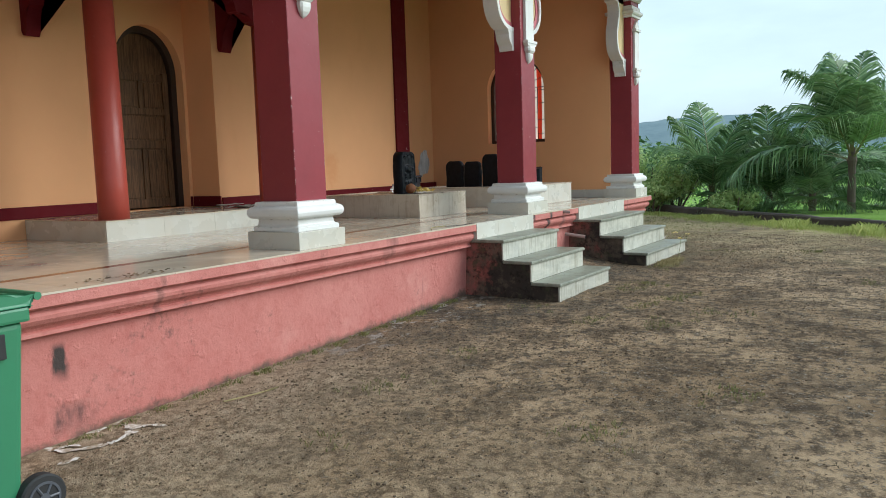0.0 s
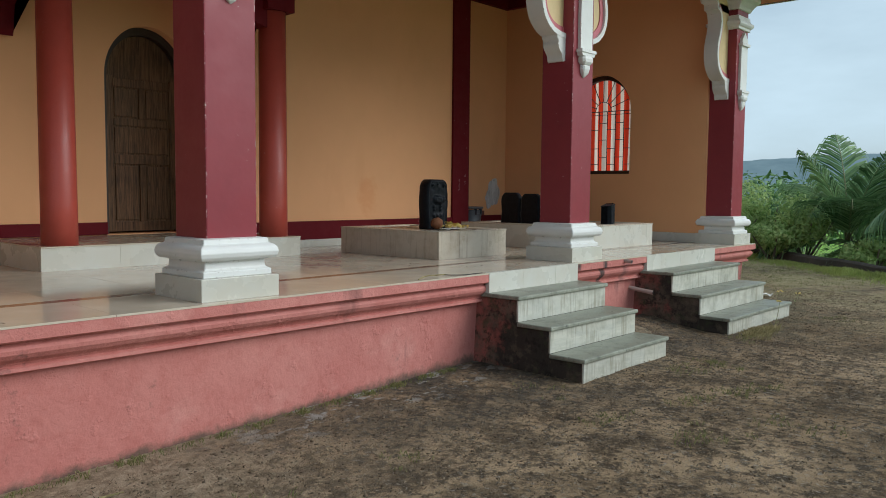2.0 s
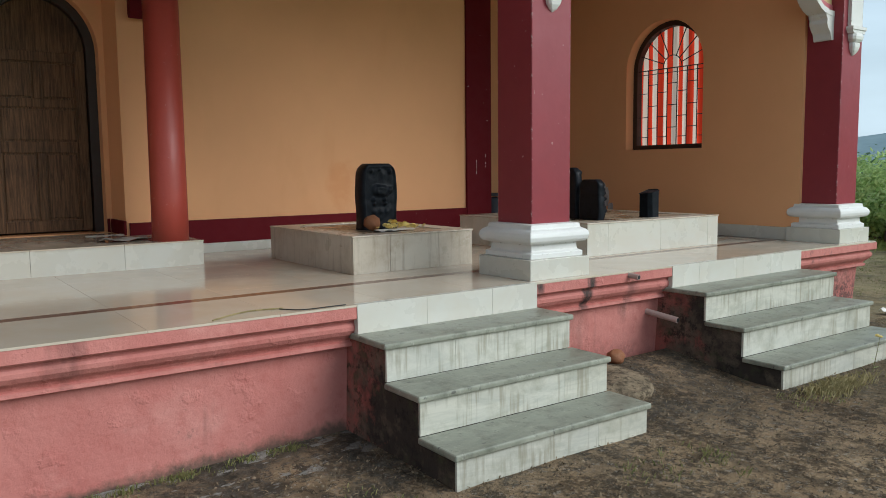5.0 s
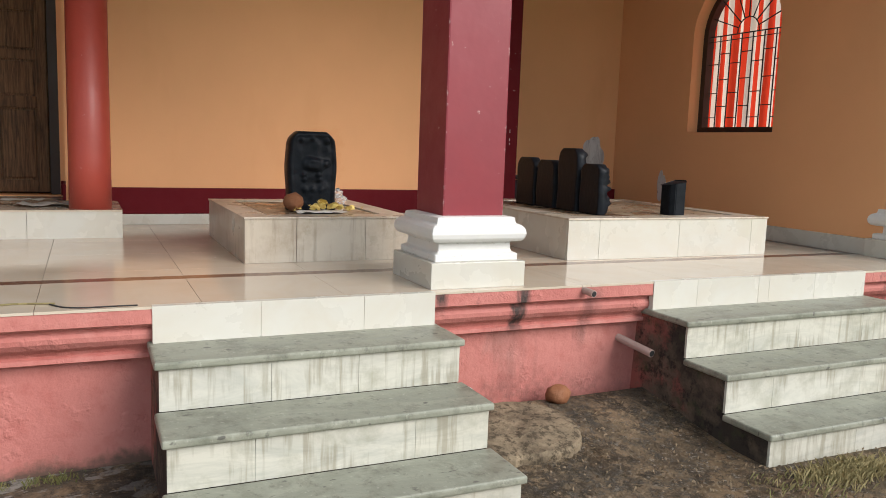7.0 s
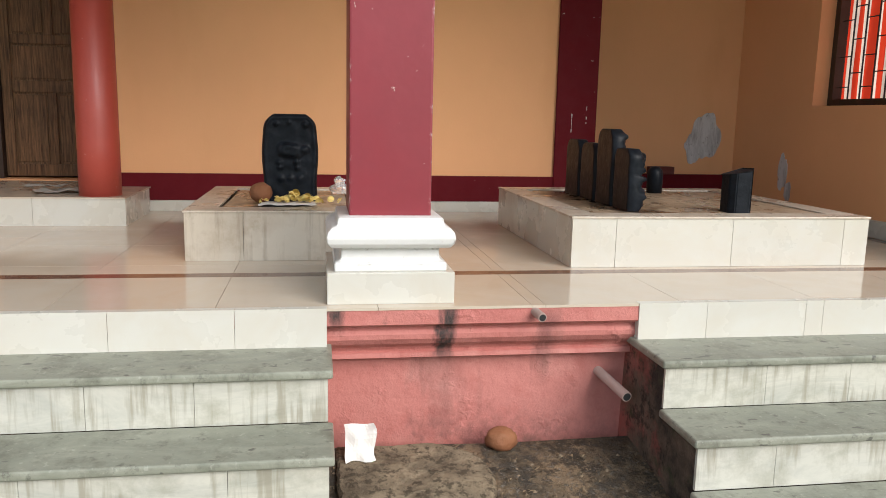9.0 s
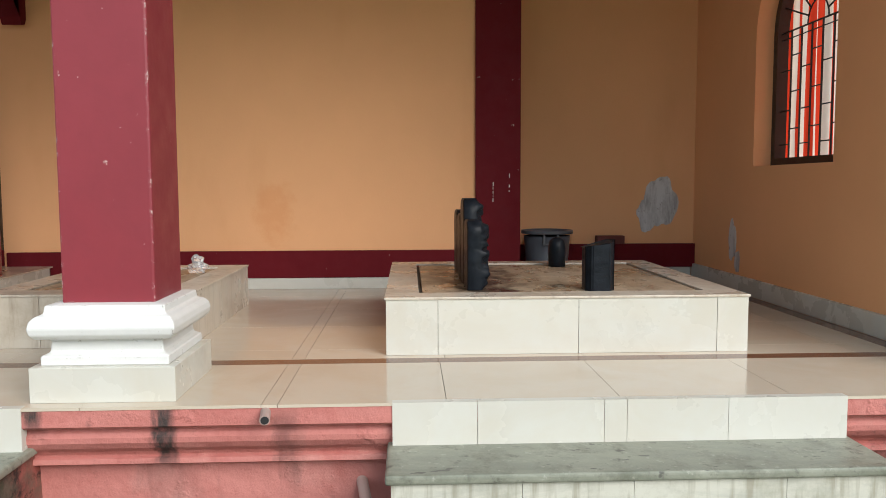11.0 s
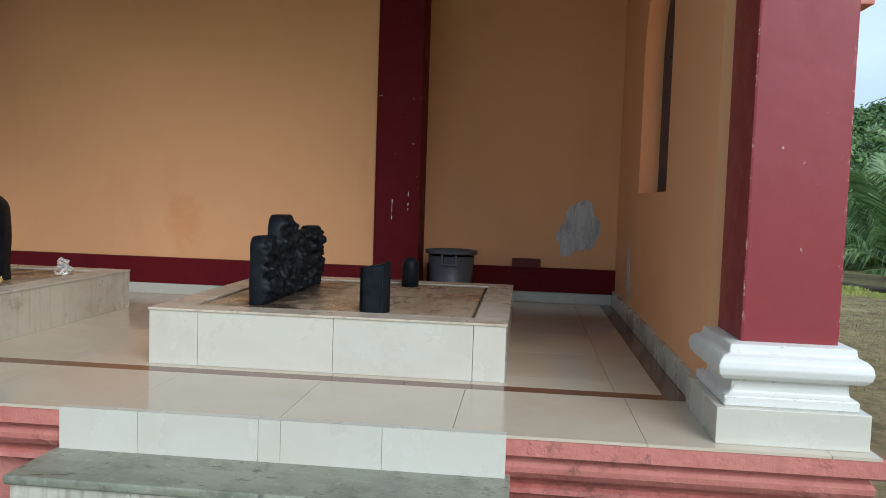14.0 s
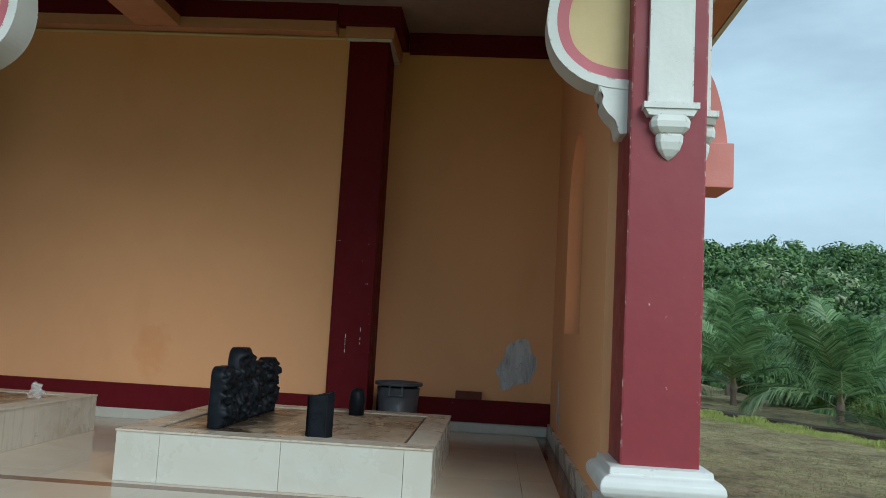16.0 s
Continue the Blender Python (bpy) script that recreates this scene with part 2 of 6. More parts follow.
stripe_tile = cream_tile("brown_border_tile", (0.15, 0.07, 0.045), 0.12, 0.15)

# grey-green marble slabs of the treads and white marble of the risers
_w = NT("grey_green_marble", 0.5)
_v = _w.noise(3.0, 8, 0.7, _w.scaled(1.6, 0.7, 1), 1.6)
_c = _w.mix(_w.span(_v, 0.3, 0.7), (0.15, 0.16, 0.12), (0.33, 0.335, 0.265))
_c = _w.mix(_w.span(_w.noise(5.5, 7, 0.75), 0.50, 0.66, 0, 0.75), _c, (0.115, 0.115, 0.085))
_c = _w.mix(_w.span(_w.noise(15, 7, 0.75), 0.56, 0.68, 0, 0.75), _c, (0.075, 0.07, 0.055))
_c = _w.mix(_w.span(_w.noise(40, 5, 0.65), 0.61, 0.68, 0, 0.35), _c, (0.46, 0.46, 0.39))
_c = _w.mix(_w.span(_w.noise(16, 3, 0.5, _w.scaled(2.0, 0.8, 1)), 0.66, 0.70, 0, 0.8), _c, (0.07, 0.065, 0.055))
_w.base(_c).rough(_w.span(_v, 0.3, 0.7, 0.3, 0.6)).bump(_w.noise(30, 5, 0.6), 0.3, 0.005)
tread_marble = _w.mat

_w = NT("streaked_white_marble", 0.4)
_v = _w.noise(2.2, 8, 0.7, _w.scaled(1, 0.5, 2.4), 2.2)
_c = _w.mix(_w.span(_v, 0.42, 0.68), (0.55, 0.53, 0.44), (0.36, 0.36, 0.30))
_c = _w.mix(_w.maths('MULTIPLY', _w.rand, 0.35), _c, (0.52, 0.53, 0.50))
_dr = _w.maths('MULTIPLY', _w.noise(30, 4, 0.6, _w.scaled(1, 1, 0.07)), _w.span(_w.noise(3.5, 3), 0.35, 0.65, 0.75, 1.15))
_c = _w.mix(_w.span(_dr, 0.48, 0.64, 0, 0.55), _c, (0.21, 0.18, 0.115))
_c = _w.mix(_w.span(_w.noise(6, 6, 0.7), 0.48, 0.68, 0, 0.55), _c, (0.27, 0.26, 0.19))
_w.base(_c).bump(_w.noise(25, 4), 0.08, 0.003)
riser_marble = _w.mat

# yard: trodden earth, dry litter, moss and grass; meadow past the wall
_w = NT("trodden_earth", 0.95, spec=0.15)
_a, _b, _d = _w.noise(0.45, 6, 0.65), _w.noise(2.6, 7, 0.7), _w.noise(17, 8, 0.75)
_c = _w.mix(_w.span(_a, 0.38, 0.62), (0.27, 0.18, 0.10), (0.60, 0.43, 0.265))
_c = _w.mix(_w.span(_b, 0.50, 0.60, 0, 0.65), _c, (0.10, 0.074, 0.049))
_c = _w.mix(_w.span(_d, 0.51, 0.57, 0, 0.8), _c, (0.045, 0.035, 0.025))
_c = _w.mix(_w.maths('MULTIPLY', _w.span(_w.noise(7, 8, 0.8), 0.53, 0.58), 0.85), _c, (0.075, 0.058, 0.041))
_c = _w.mix(_w.span(_w.noise(34, 7, 0.75), 0.56, 0.62, 0, 0.8), _c, (0.50, 0.42, 0.33))
_c = _w.mix(_w.span(_w.voro(48), 0.13, 0.07, 0, 0.6), _c, (0.035, 0.026, 0.02))
_dry = _w.maths('MULTIPLY', _w.span(_w.axis(1), 4.8, 2.6), _w.span(_w.noise(1.1, 6, 0.7), 0.34, 0.54, 0.3, 0.8))
_c = _w.mix(_dry, _c, _w.mix(_w.span(_d, 0.44, 0.58), (0.62, 0.46, 0.29), (0.26, 0.18, 0.105)))
_litter = _w.maths('MULTIPLY', _w.span(_w.noise(2.1, 8, 0.75), 0.47, 0.56), _w.span(_w.noise(21, 6, 0.75), 0.40, 0.54))
_c = _w.mix(_w.maths('MULTIPLY', _litter, _w.span(_w.axis(1), 2.0, 6.0, 0.35, 0.8)), _c, (0.075, 0.052, 0.032))
_strip = _w.maths('MULTIPLY', _w.maths('MULTIPLY', _w.span(_w.axis(0), -2.2, -3.3), _w.span(_w.axis(1), 5.6, 4.2)), _w.span(_w.noise(1.6, 5, 0.65), 0.34, 0.54, 0.25, 0.8))
_c = _w.mix(_strip, _c, _w.mix(_w.span(_d, 0.42, 0.6), (0.52, 0.41, 0.29), (0.26, 0.19, 0.12)))
_damp = _w.maths('MULTIPLY', _w.span(_w.axis(0), -2.0, -3.2), _w.maths('MULTIPLY', _w.span(_w.axis(1), 4.0, 6.0), _w.span(_w.noise(1.8, 5, 0.7), 0.38, 0.56)))
_c = _w.mix(_w.maths('MULTIPLY', _damp, 0.8), _c, _w.mix(_w.span(_d, 0.4, 0.6), (0.035, 0.034, 0.028), (0.10, 0.092, 0.078)))
_near = _w.maths('MULTIPLY', _w.span(_w.axis(0), -3.25, -3.5), _w.maths('MULTIPLY', _w.span(_w.axis(1), 4.2, 5.2), _w.span(_w.axis(1), 6.9, 6.5)))
_blot = _w.span(_w.noise(5.5, 5, 0.6, _w.scaled(1.5, 0.8, 1)), 0.555, 0.585)
_c = _w.mix(_w.maths('MULTIPLY', _w.maths('MULTIPLY', _near, _blot), _w.span(_w.noise(30, 5, 0.7), 0.36, 0.52, 0.35, 0.9)), _c, (0.42, 0.40, 0.36))
_gy = _w.span(_w.axis(1), 9.0, 16.0)
_gx = _w.span(_w.axis(0), -3.5, -8.0)
_grassy = _w.maths('MULTIPLY', _w.maths('MAXIMUM', _w.maths('MULTIPLY', _gy, 0.85), _w.maths('MULTIPLY', _gx, _gy)), _w.span(_w.noise(0.9, 6, 0.7), 0.40, 0.58))
_c = _w.mix(_w.maths('MULTIPLY', _w.span(_w.axis(1), 11.6, 13.0), _w.span(_b, 0.62, 0.46, 0.0, 0.5)), _c, (0.40, 0.32, 0.185))
_c = _w.mix(_grassy, _c, _w.mix(_w.span(_w.noise(11, 6, 0.7), 0.35, 0.65), (0.25, 0.215, 0.085), (0.52, 0.44, 0.26)))
_field = _w.maths('MAXIMUM', _w.span(_w.axis(1), 19.6, 20.4), _w.span(_w.maths('ADD', _w.axis(1), _w.maths('MULTIPLY', _w.axis(0), 0.885)), 13.95, 14.5))
_c = _w.mix(_field, _c, _w.mix(_w.span(_w.noise(0.35, 6, 0.7), 0.35, 0.65), (0.20, 0.36, 0.07), (0.33, 0.52, 0.11)))
_w.base(_c)
_w.bump(_w.maths('ADD', _w.maths('MULTIPLY', _d, 1.0), _w.maths('ADD', _w.maths('MULTIPLY', _b, 1.6), _w.noise(75, 5, 0.7))), 0.9, 0.035)
earth = _w.mat

_w = NT("black_basalt", 0.4, spec=0.13)
_v = _w.noise(18, 6, 0.7)
_w.base(_w.mix(_w.span(_v, 0.35, 0.7), (0.005, 0.0065, 0.009), (0.013, 0.016, 0.021))).rough(_w.span(_v, 0.3, 0.7, 0.30, 0.55)).bump(_w.maths('ADD', _v, _w.maths('MULTIPLY', _w.noise(45, 4, 0.6), 0.5)), 0.45, 0.006)
basalt = _w.mat

_w = NT("weathered_teak", 0.6, spec=0.25)
_gr = _w.noise(7, 7, 0.7, _w.scaled(9, 9, 0.55), 0.6)
_c = _w.mix(_w.span(_gr, 0.35, 0.65), (0.05, 0.025, 0.012), (0.20, 0.105, 0.05))
_c = _w.mix(_w.span(_w.noise(2.2, 5), 0.5, 0.75, 0, 0.6), _c, (0.03, 0.016, 0.009))
_w.base(_c).bump(_gr, 0.25, 0.004)
teak = _w.mat
dark_wood = painted("dark_stained_wood", (0.035, 0.018, 0.012), 0.5, var=0.2)
iron = painted("black_iron", (0.018, 0.017, 0.017), 0.5, var=0.2)

# hanging striped cloth, lit from outside
_w = NT("striped_cloth", 0.9, spec=0.1)
_wv = _w.n.new("ShaderNodeTexWave")
_wv.wave_type, _wv.bands_direction = 'BANDS', 'X'
_wv.inputs["Scale"].default_value = 2.35
_wv.inputs["Distortion"].default_value = 0.5
_wv.inputs["Detail"].default_value = 1.0
_wv.inputs["Detail Scale"].default_value = 0.6
_w.l.new(_w.pos, _wv.inputs["Vector"])
_c = _w.mix(_w.span(_wv.outputs["Fac"], 0.42, 0.47), (0.97, 0.79, 0.67), (0.82, 0.06, 0.025))
_w.base(_c)
_tr = _w.n.new("ShaderNodeBsdfTranslucent")
_w.l.new(_c, _tr.inputs["Color"])
_ms = _w.n.new("ShaderNodeMixShader")
_ms.inputs[0].default_value = 0.75
_w.l.new(_w.bsdf.outputs[0], _ms.inputs[1])
_w.l.new(_tr.outputs[0], _ms.inputs[2])
_w.l.new(_ms.outputs[0], _w.n["Material Output"].inputs["Surface"])
cloth = _w.mat


def leaf_material(name, a, b, trans=0.35, rough=0.5):
    m = NT(name, rough, spec=0.35)
    c = m.mix(m.island, a, b)
    c = m.mix(m.span(m.noise(1.2, 3), 0.4, 0.7, 0, 0.5), c, shade(a, 0.7))
    c = m.mix(m.span(m.noise(0.28, 3), 0.46, 0.66, 0, 0.35), c, shade(b, 1.1))
    m.base(c)
    t = m.n.new("ShaderNodeBsdfTranslucent")
    m.l.new(c, t.inputs["Color"])
    s = m.n.new("ShaderNodeMixShader")
    s.inputs[0].default_value = trans
    m.l.new(m.bsdf.outputs[0], s.inputs[1])
    m.l.new(t.outputs[0], s.inputs[2])
    m.l.new(s.outputs[0], m.n["Material Output"].inputs["Surface"])
    return m.mat


palm_leaf = leaf_material("palm_leaf", (0.042, 0.115, 0.036), (0.34, 0.50, 0.22), 0.30, 0.38)
palm_rib = painted("palm_rib", (0.20, 0.19, 0.08), 0.6)
bush_leaf = leaf_material("bush_leaf", (0.24, 0.37, 0.10), (0.55, 0.65, 0.28), 0.45)
wood_leaf = leaf_material("woodland_leaf", (0.022, 0.07, 0.024), (0.19, 0.31, 0.10), 0.12)
pale_leaf = leaf_material("pale_woodland_leaf", (0.14, 0.22, 0.10), (0.40, 0.45, 0.26), 0.12)
grass_mat = leaf_material("grass", (0.13, 0.155, 0.045), (0.32, 0.29, 0.12), 0.3, 0.7)
verge_mat = leaf_material("verge_grass", (0.28, 0.36, 0.08), (0.58, 0.60, 0.22), 0.35, 0.7)
straw = leaf_material("straw", (0.24, 0.20, 0.09), (0.46, 0.38, 0.19), 0.2, 0.8)
dry_leaf = leaf_material("dry_litter", (0.045, 0.03, 0.018), (0.30, 0.22, 0.13), 0.1, 0.8)
soil_clod = painted("dark_soil", (0.125, 0.092, 0.062), 0.95, grain=60, bump=0.6, var=0.4, spec=0.08)
bark = painted("bark", (0.13, 0.10, 0.075), 0.9, grain=20, bump=0.6, var=0.3)
stone_mat = painted("rubble_stone", (0.22, 0.165, 0.11), 0.95, grain=18, bump=0.7, var=0.4, spec=0.1)
moss_wall = painted("mossy_low_wall", (0.055, 0.043, 0.032), 0.95, grain=14, bump=0.8, var=0.4)
concrete = painted("worn_concrete", (0.23, 0.18, 0.125), 0.9, grain=30, bump=0.6, var=0.2)
_w = NT("dirty_slab", 0.95, spec=0.15)
_c = _w.mix(_w.span(_w.noise(5, 6, 0.7), 0.4, 0.62), (0.13, 0.10, 0.068), (0.30, 0.235, 0.155))
_c = _w.mix(_w.span(_w.noise(24, 7, 0.75), 0.50, 0.58, 0, 0.8), _c, (0.06, 0.047, 0.032))
_w.base(_c).bump(_w.maths('ADD', _w.noise(30, 6, 0.7), _w.maths('MULTIPLY', _w.noise(6, 4), 2.0)), 0.8, 0.02)
slab_mat = _w.mat
_w = NT("bare_grey_plaster", 0.9, spec=0.2)
_c = _w.mix(_w.span(_w.noise(13, 6, 0.7, _w.scaled(1, 1, 0.22)), 0.42, 0.62), (0.60, 0.59, 0.59), (0.36, 0.345, 0.345))
_w.base(_w.mix(_w.span(_w.noise(30, 5, 0.7), 0.60, 0.66, 0, 0.6), _c, (0.20, 0.17, 0.15))).bump(_w.noise(26, 5, 0.65), 0.5, 0.006)
bare_plaster = _w.mat
_w = NT("lime_powder", 0.95, spec=0.1)
_w.base(_w.mix(_w.span(_w.noise(16, 6, 0.75), 0.42, 0.56), (0.74, 0.71, 0.65), (0.36, 0.29, 0.21)))
lime = _w.mat
bin_green = painted("green_bin_plastic", (0.045, 0.20, 0.10), 0.38, grain=90, bump=0.06, var=0.06)
rubber = painted("black_rubber", (0.018, 0.018, 0.018), 0.7, var=0.1)
grey_plastic = painted("grey_bucket_plastic", (0.075, 0.080, 0.092), 0.45, grain=90, bump=0.05, var=0.08)
pvc = painted("dirty_pvc", (0.42, 0.30, 0.26), 0.5, var=0.2)
brick_red = painted("clay_brick", (0.13, 0.035, 0.028), 0.85, grain=40, bump=0.5, var=0.2)
coir = painted("coconut_husk", (0.22, 0.085, 0.035), 0.8, grain=70, bump=0.7, var=0.25)
petal = painted("yellow_petal", (0.80, 0.62, 0.20), 0.7, var=0.25)
paper = painted("white_paper", (0.72, 0.69, 0.64), 0.8, var=0.05)
newsprint = painted("grey_newsprint", (0.30, 0.28, 0.25), 0.85, grain=30, var=0.3)
green_print = painted("green_print", (0.06, 0.25, 0.04), 0.7, var=0.1)

_w = NT("clear_film", 0.08)
_w.base((0.9, 0.92, 0.93))
_w.bsdf.inputs["Transmission Weight"].default_value = 0.75
_w.bsdf.inputs["IOR"].default_value = 1.2
clear_film = _w.mat

# far hill: aerial haze is put into the base colour as a pale blue tint
_w = NT("haze_tinted_far_hill", 1.0, spec=0.0)
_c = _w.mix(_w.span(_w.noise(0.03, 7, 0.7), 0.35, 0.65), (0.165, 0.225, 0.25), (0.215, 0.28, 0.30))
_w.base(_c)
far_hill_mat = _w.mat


# ---- geometry helpers ----
def box(bm, x0, x1, y0, y1, z0, z1):
    v = [bm.verts.new(p) for p in ((x0, y0, z0), (x1, y0, z0), (x1, y1, z0), (x0, y1, z0), (x0, y0, z1), (x1, y0, z1), (x1, y1, z1), (x0, y1, z1))]
    for f in ((3, 2, 1, 0), (4, 5, 6, 7), (0, 1, 5, 4), (1, 2, 6, 5), (2, 3, 7, 6), (3, 0, 4, 7)):
        bm.faces.new([v[i] for i in f])
    return v


def bevel(bm, w, seg=2):
    bmesh.ops.bevel(bm, geom=list(bm.edges), offset=w, segments=seg, affect='EDGES', profile=0.6, clamp_overlap=True)


def part(name, bm, material, parent=None, label="", smooth=False):
    """Links a bmesh as one mesh object, under a thing or part if given."""
    me = bpy.data.meshes.new(name)
    bmesh.ops.recalc_face_normals(bm, faces=list(bm.faces))
    if smooth:
        for f in bm.faces:
            f.smooth = True
    bm.to_mesh(me)
    bm.free()
    me.materials.append(material)
    ob = new(name, me)
    if parent:
        ob.parent = parent
    if label:
        ob["label"] = label
    return ob


def empty(name, label, category, group="", kind=""):
    return tagged(new(name), label, category, group, kind)


def bbox(name, x0, x1, y0, y1, z0, z1, material, parent=None, bev=0.0, label=""):
    bm = bmesh.new()
    box(bm, x0, x1, y0, y1, z0, z1)
    if bev:
        bevel(bm, bev)
    return part(name, bm, material, parent, label)


def prism(bm, pts, axis, a, b):
    """Extrudes a 2D outline along an axis ('x': pts are y, z; 'y': pts are x, z; 'z': pts are x, y)."""
    def at(p, w):
        return {"x": (w, p[0], p[1]), "y": (p[0], w, p[1]), "z": (p[0], p[1], w)}[axis]
    lo = [bm.verts.new(at(p, a)) for p in pts]
    hi = [bm.verts.new(at(p, b)) for p in pts]
    n = len(pts)
    fs = [bm.faces.new(lo), bm.faces.new(hi[::-1])]
    for i in range(n):
        bm.faces.new((lo[i], lo[(i + 1) % n], hi[(i + 1) % n], hi[i]))
    bmesh.ops.triangulate(bm, faces=fs)


def ribbon(bm, inner, outer, axis, a, b):
    """A solid band between two open curves of equal length, extruded along an axis."""
    def at(p, w):
        return bm.verts.new({"x": (w, p[0], p[1]), "y": (p[0], w, p[1]), "z": (p[0], p[1], w)}[axis])
    rows = [[at(p, a), at(q, a), at(q, b), at(p, b)] for p, q in zip(inner, outer)]
    for r, t in zip(rows, rows[1:]):
        for k in range(4):
            bm.faces.new((r[k], r[(k + 1) % 4], t[(k + 1) % 4], t[k]))
    bm.faces.new(rows[0][::-1])
    bm.faces.new(rows[-1])


def lathe(bm, prof, cx, cy, seg=32, square=False):
    """Turns a profile of (radius, z) round a vertical axis; square: four sides with radius as half width."""
    n = 4 if square else seg
    rings = []
    for r, z in prof:
        if square:
            rings.append([bm.verts.new((cx + sx * r, cy + sy * r, z)) for sx, sy in ((1, 1), (-1, 1), (-1, -1), (1, -1))])
        else:
            rings.append([bm.verts.new((cx + r * math.cos(2 * math.pi * i / n), cy + r * math.sin(2 * math.pi * i / n), z)) for i in range(n)])
    for a, b in zip(rings, rings[1:]):
        for i in range(n):
            bm.faces.new((a[i], a[(i + 1) % n], b[(i + 1) % n], b[i]))
    bm.faces.new(rings[0][::-1])
    bm.faces.new(rings[-1])


def tube(bm, p, q, r, seg=10, r2=None):
    p, q = Vector(p), Vector(q)
    m = (q - p).to_track_quat("Z", "Y").to_matrix()
    ring = lambda c, rr: [bm.verts.new(c + m @ Vector((rr * math.cos(2 * math.pi * i / seg), rr * math.sin(2 * math.pi * i / seg), 0))) for i in range(seg)]
    a, b = ring(p, r), ring(q, r if r2 is None else r2)
    for i in range(seg):
        bm.faces.new((a[i], a[(i + 1) % seg], b[(i + 1) % seg], b[i]))
    bm.faces.new(a[::-1])
    bm.faces.new(b)


def smooth_curve(pts, n=6):
    """Catmull-Rom through the points."""
    out = []
    P = [pts[0]] + list(pts) + [pts[-1]]
    for i in range(1, len(P) - 2):
        for k in range(n):
            t = k / n
            out.append(tuple(0.5 * (2 * P[i][j] + (P[i + 1][j] - P[i - 1][j]) * t + (2 * P[i - 1][j] - 5 * P[i][j] + 4 * P[i + 1][j] - P[i + 2][j]) * t * t + (3 * P[i][j] - P[i - 1][j] - 3 * P[i + 1][j] + P[i + 2][j]) * t ** 3) for j in (0, 1)))
    out.append(tuple(pts[-1]))
    return out


def sweep(bm, path, prof):
    """Sweeps an open profile of (outward, z) along a path in plan, mitred; outward is to the right of the path."""
    rows = []
    n = len(path)
    for i, p in enumerate(path):
        d0 = (Vector(p) - Vector(path[i - 1])).normalized() if i else None
        d1 = (Vector(path[i + 1]) - Vector(p)).normalized() if i < n - 1 else None
        d0, d1 = d0 or d1, d1 or d0
        n0, n1 = Vector((d0.y, -d0.x)), Vector((d1.y, -d1.x))
        m = (n0 + n1) / (1 + n0.dot(n1))
        rows.append([bm.verts.new((p[0] + m.x * o, p[1] + m.y * o, z)) for o, z in prof])
    for a, b in zip(rows, rows[1:]):
        for i in range(len(prof) - 1):
            bm.faces.new((a[i], b[i], b[i + 1], a[i + 1]))


def arch(c, half, spring, rise, n=20, pointed=0.0):
    """Points of an arch from right spring to left spring, in (across, z)."""
    out = []
    for i in range(n + 1):
        a = math.pi * i / n
        out.append((c + half * math.cos(a), spring + rise * math.sin(a) ** (1 - pointed)))
    return out


def wall_with_arch(bm, axis, a, b, lo, hi, z0, z1, c, half, sill, spring, rise):
    """A wall with one arched opening; lo to hi across, a to b through its thickness."""
    def at(p, w):
        return bm.verts.new((w, p[0], p[1]) if axis == "x" else (p[0], w, p[1]))
    outer = [(lo, z0), (hi, z0), (hi, z1), (lo, z1)]
    inner = [(c + half, sill)] + arch(c, half, spring, rise, 28) + [(c - half, sill)]
    loops = {}
    for w in (a, b):
        edges = []
        loops[w] = []
        for pts in (outer, inner):
            vs = [at(p, w) for p in pts]
            loops[w].append(vs)
            edges += [bm.edges.new((vs[i], vs[(i + 1) % len(vs)])) for i in range(len(vs))]
        bmesh.ops.triangle_fill(bm, edges=edges, use_beauty=True)
    for p, q in zip(loops[a], loops[b]):
        for i in range(len(p)):
            k = (i + 1) % len(p)
            bm.faces.new((p[i], p[k], q[k], q[i]))


# ---- plan ----
DECK = 0.742
FRONT = -3.70          # fascia of the plinth
BACK = -6.795          # back wall of the porch
BACK_N = -7.33         # its bay past the pilaster, set back
NICHE = -7.24          # wall round the door, set back
SIDE = 11.715          # inner face of the end wall
CEIL = 4.257
STEPS = ((6.812, 8.052), (9.323, 10.955))


def wall_line(x):
    """Where the low boundary wall runs."""
    if x > -5.9:
        return 18.9 - 0.885 * (x + 5.9)
    return max(12.6, 18.9 + 0.55 * min(0, x + 14))


def yard(x, y):
    """The earth rises northwards along the plinth and levels out by the steps."""
    d = 6.6 - y
    return 0.048 - 0.034 * 0.5 * (d + math.sqrt(d * d + 0.5))


# ---- ground ----
def ground_height(x, y):
    h = yard(x, min(y, 19.6))
    if y > 19.6:
        h -= min(1.2, (y - 19.6) * 0.5)
    if -3.75 < x < 14 and -6 < y < 17:
        if y + 0.885 * x > 13.95:
            h -= min(0.3, (y + 0.885 * x - 13.95) * 0.3)
        if 7.7 < y < 9.6 and x < -2.9:
            k = min(1, (-2.95 - x) / 0.85)
            h += 0.11 * max(0, k * k * (3 - 2 * k))
        h += 0.014 * noise.noise((x * 0.9, y * 0.9, 0)) + 0.007 * noise.noise((x * 3.7, y * 3.7, 4))
    return h


def line(near, lo, hi, step, far):
    a = list(np.arange(lo, hi + step / 2, step))
    return [-far, -far / 3, -far / 8] + ([lo - 30] if lo - 30 > -far / 8 else []) + a + [hi + 30, far / 8 + 40, far / 3, far]


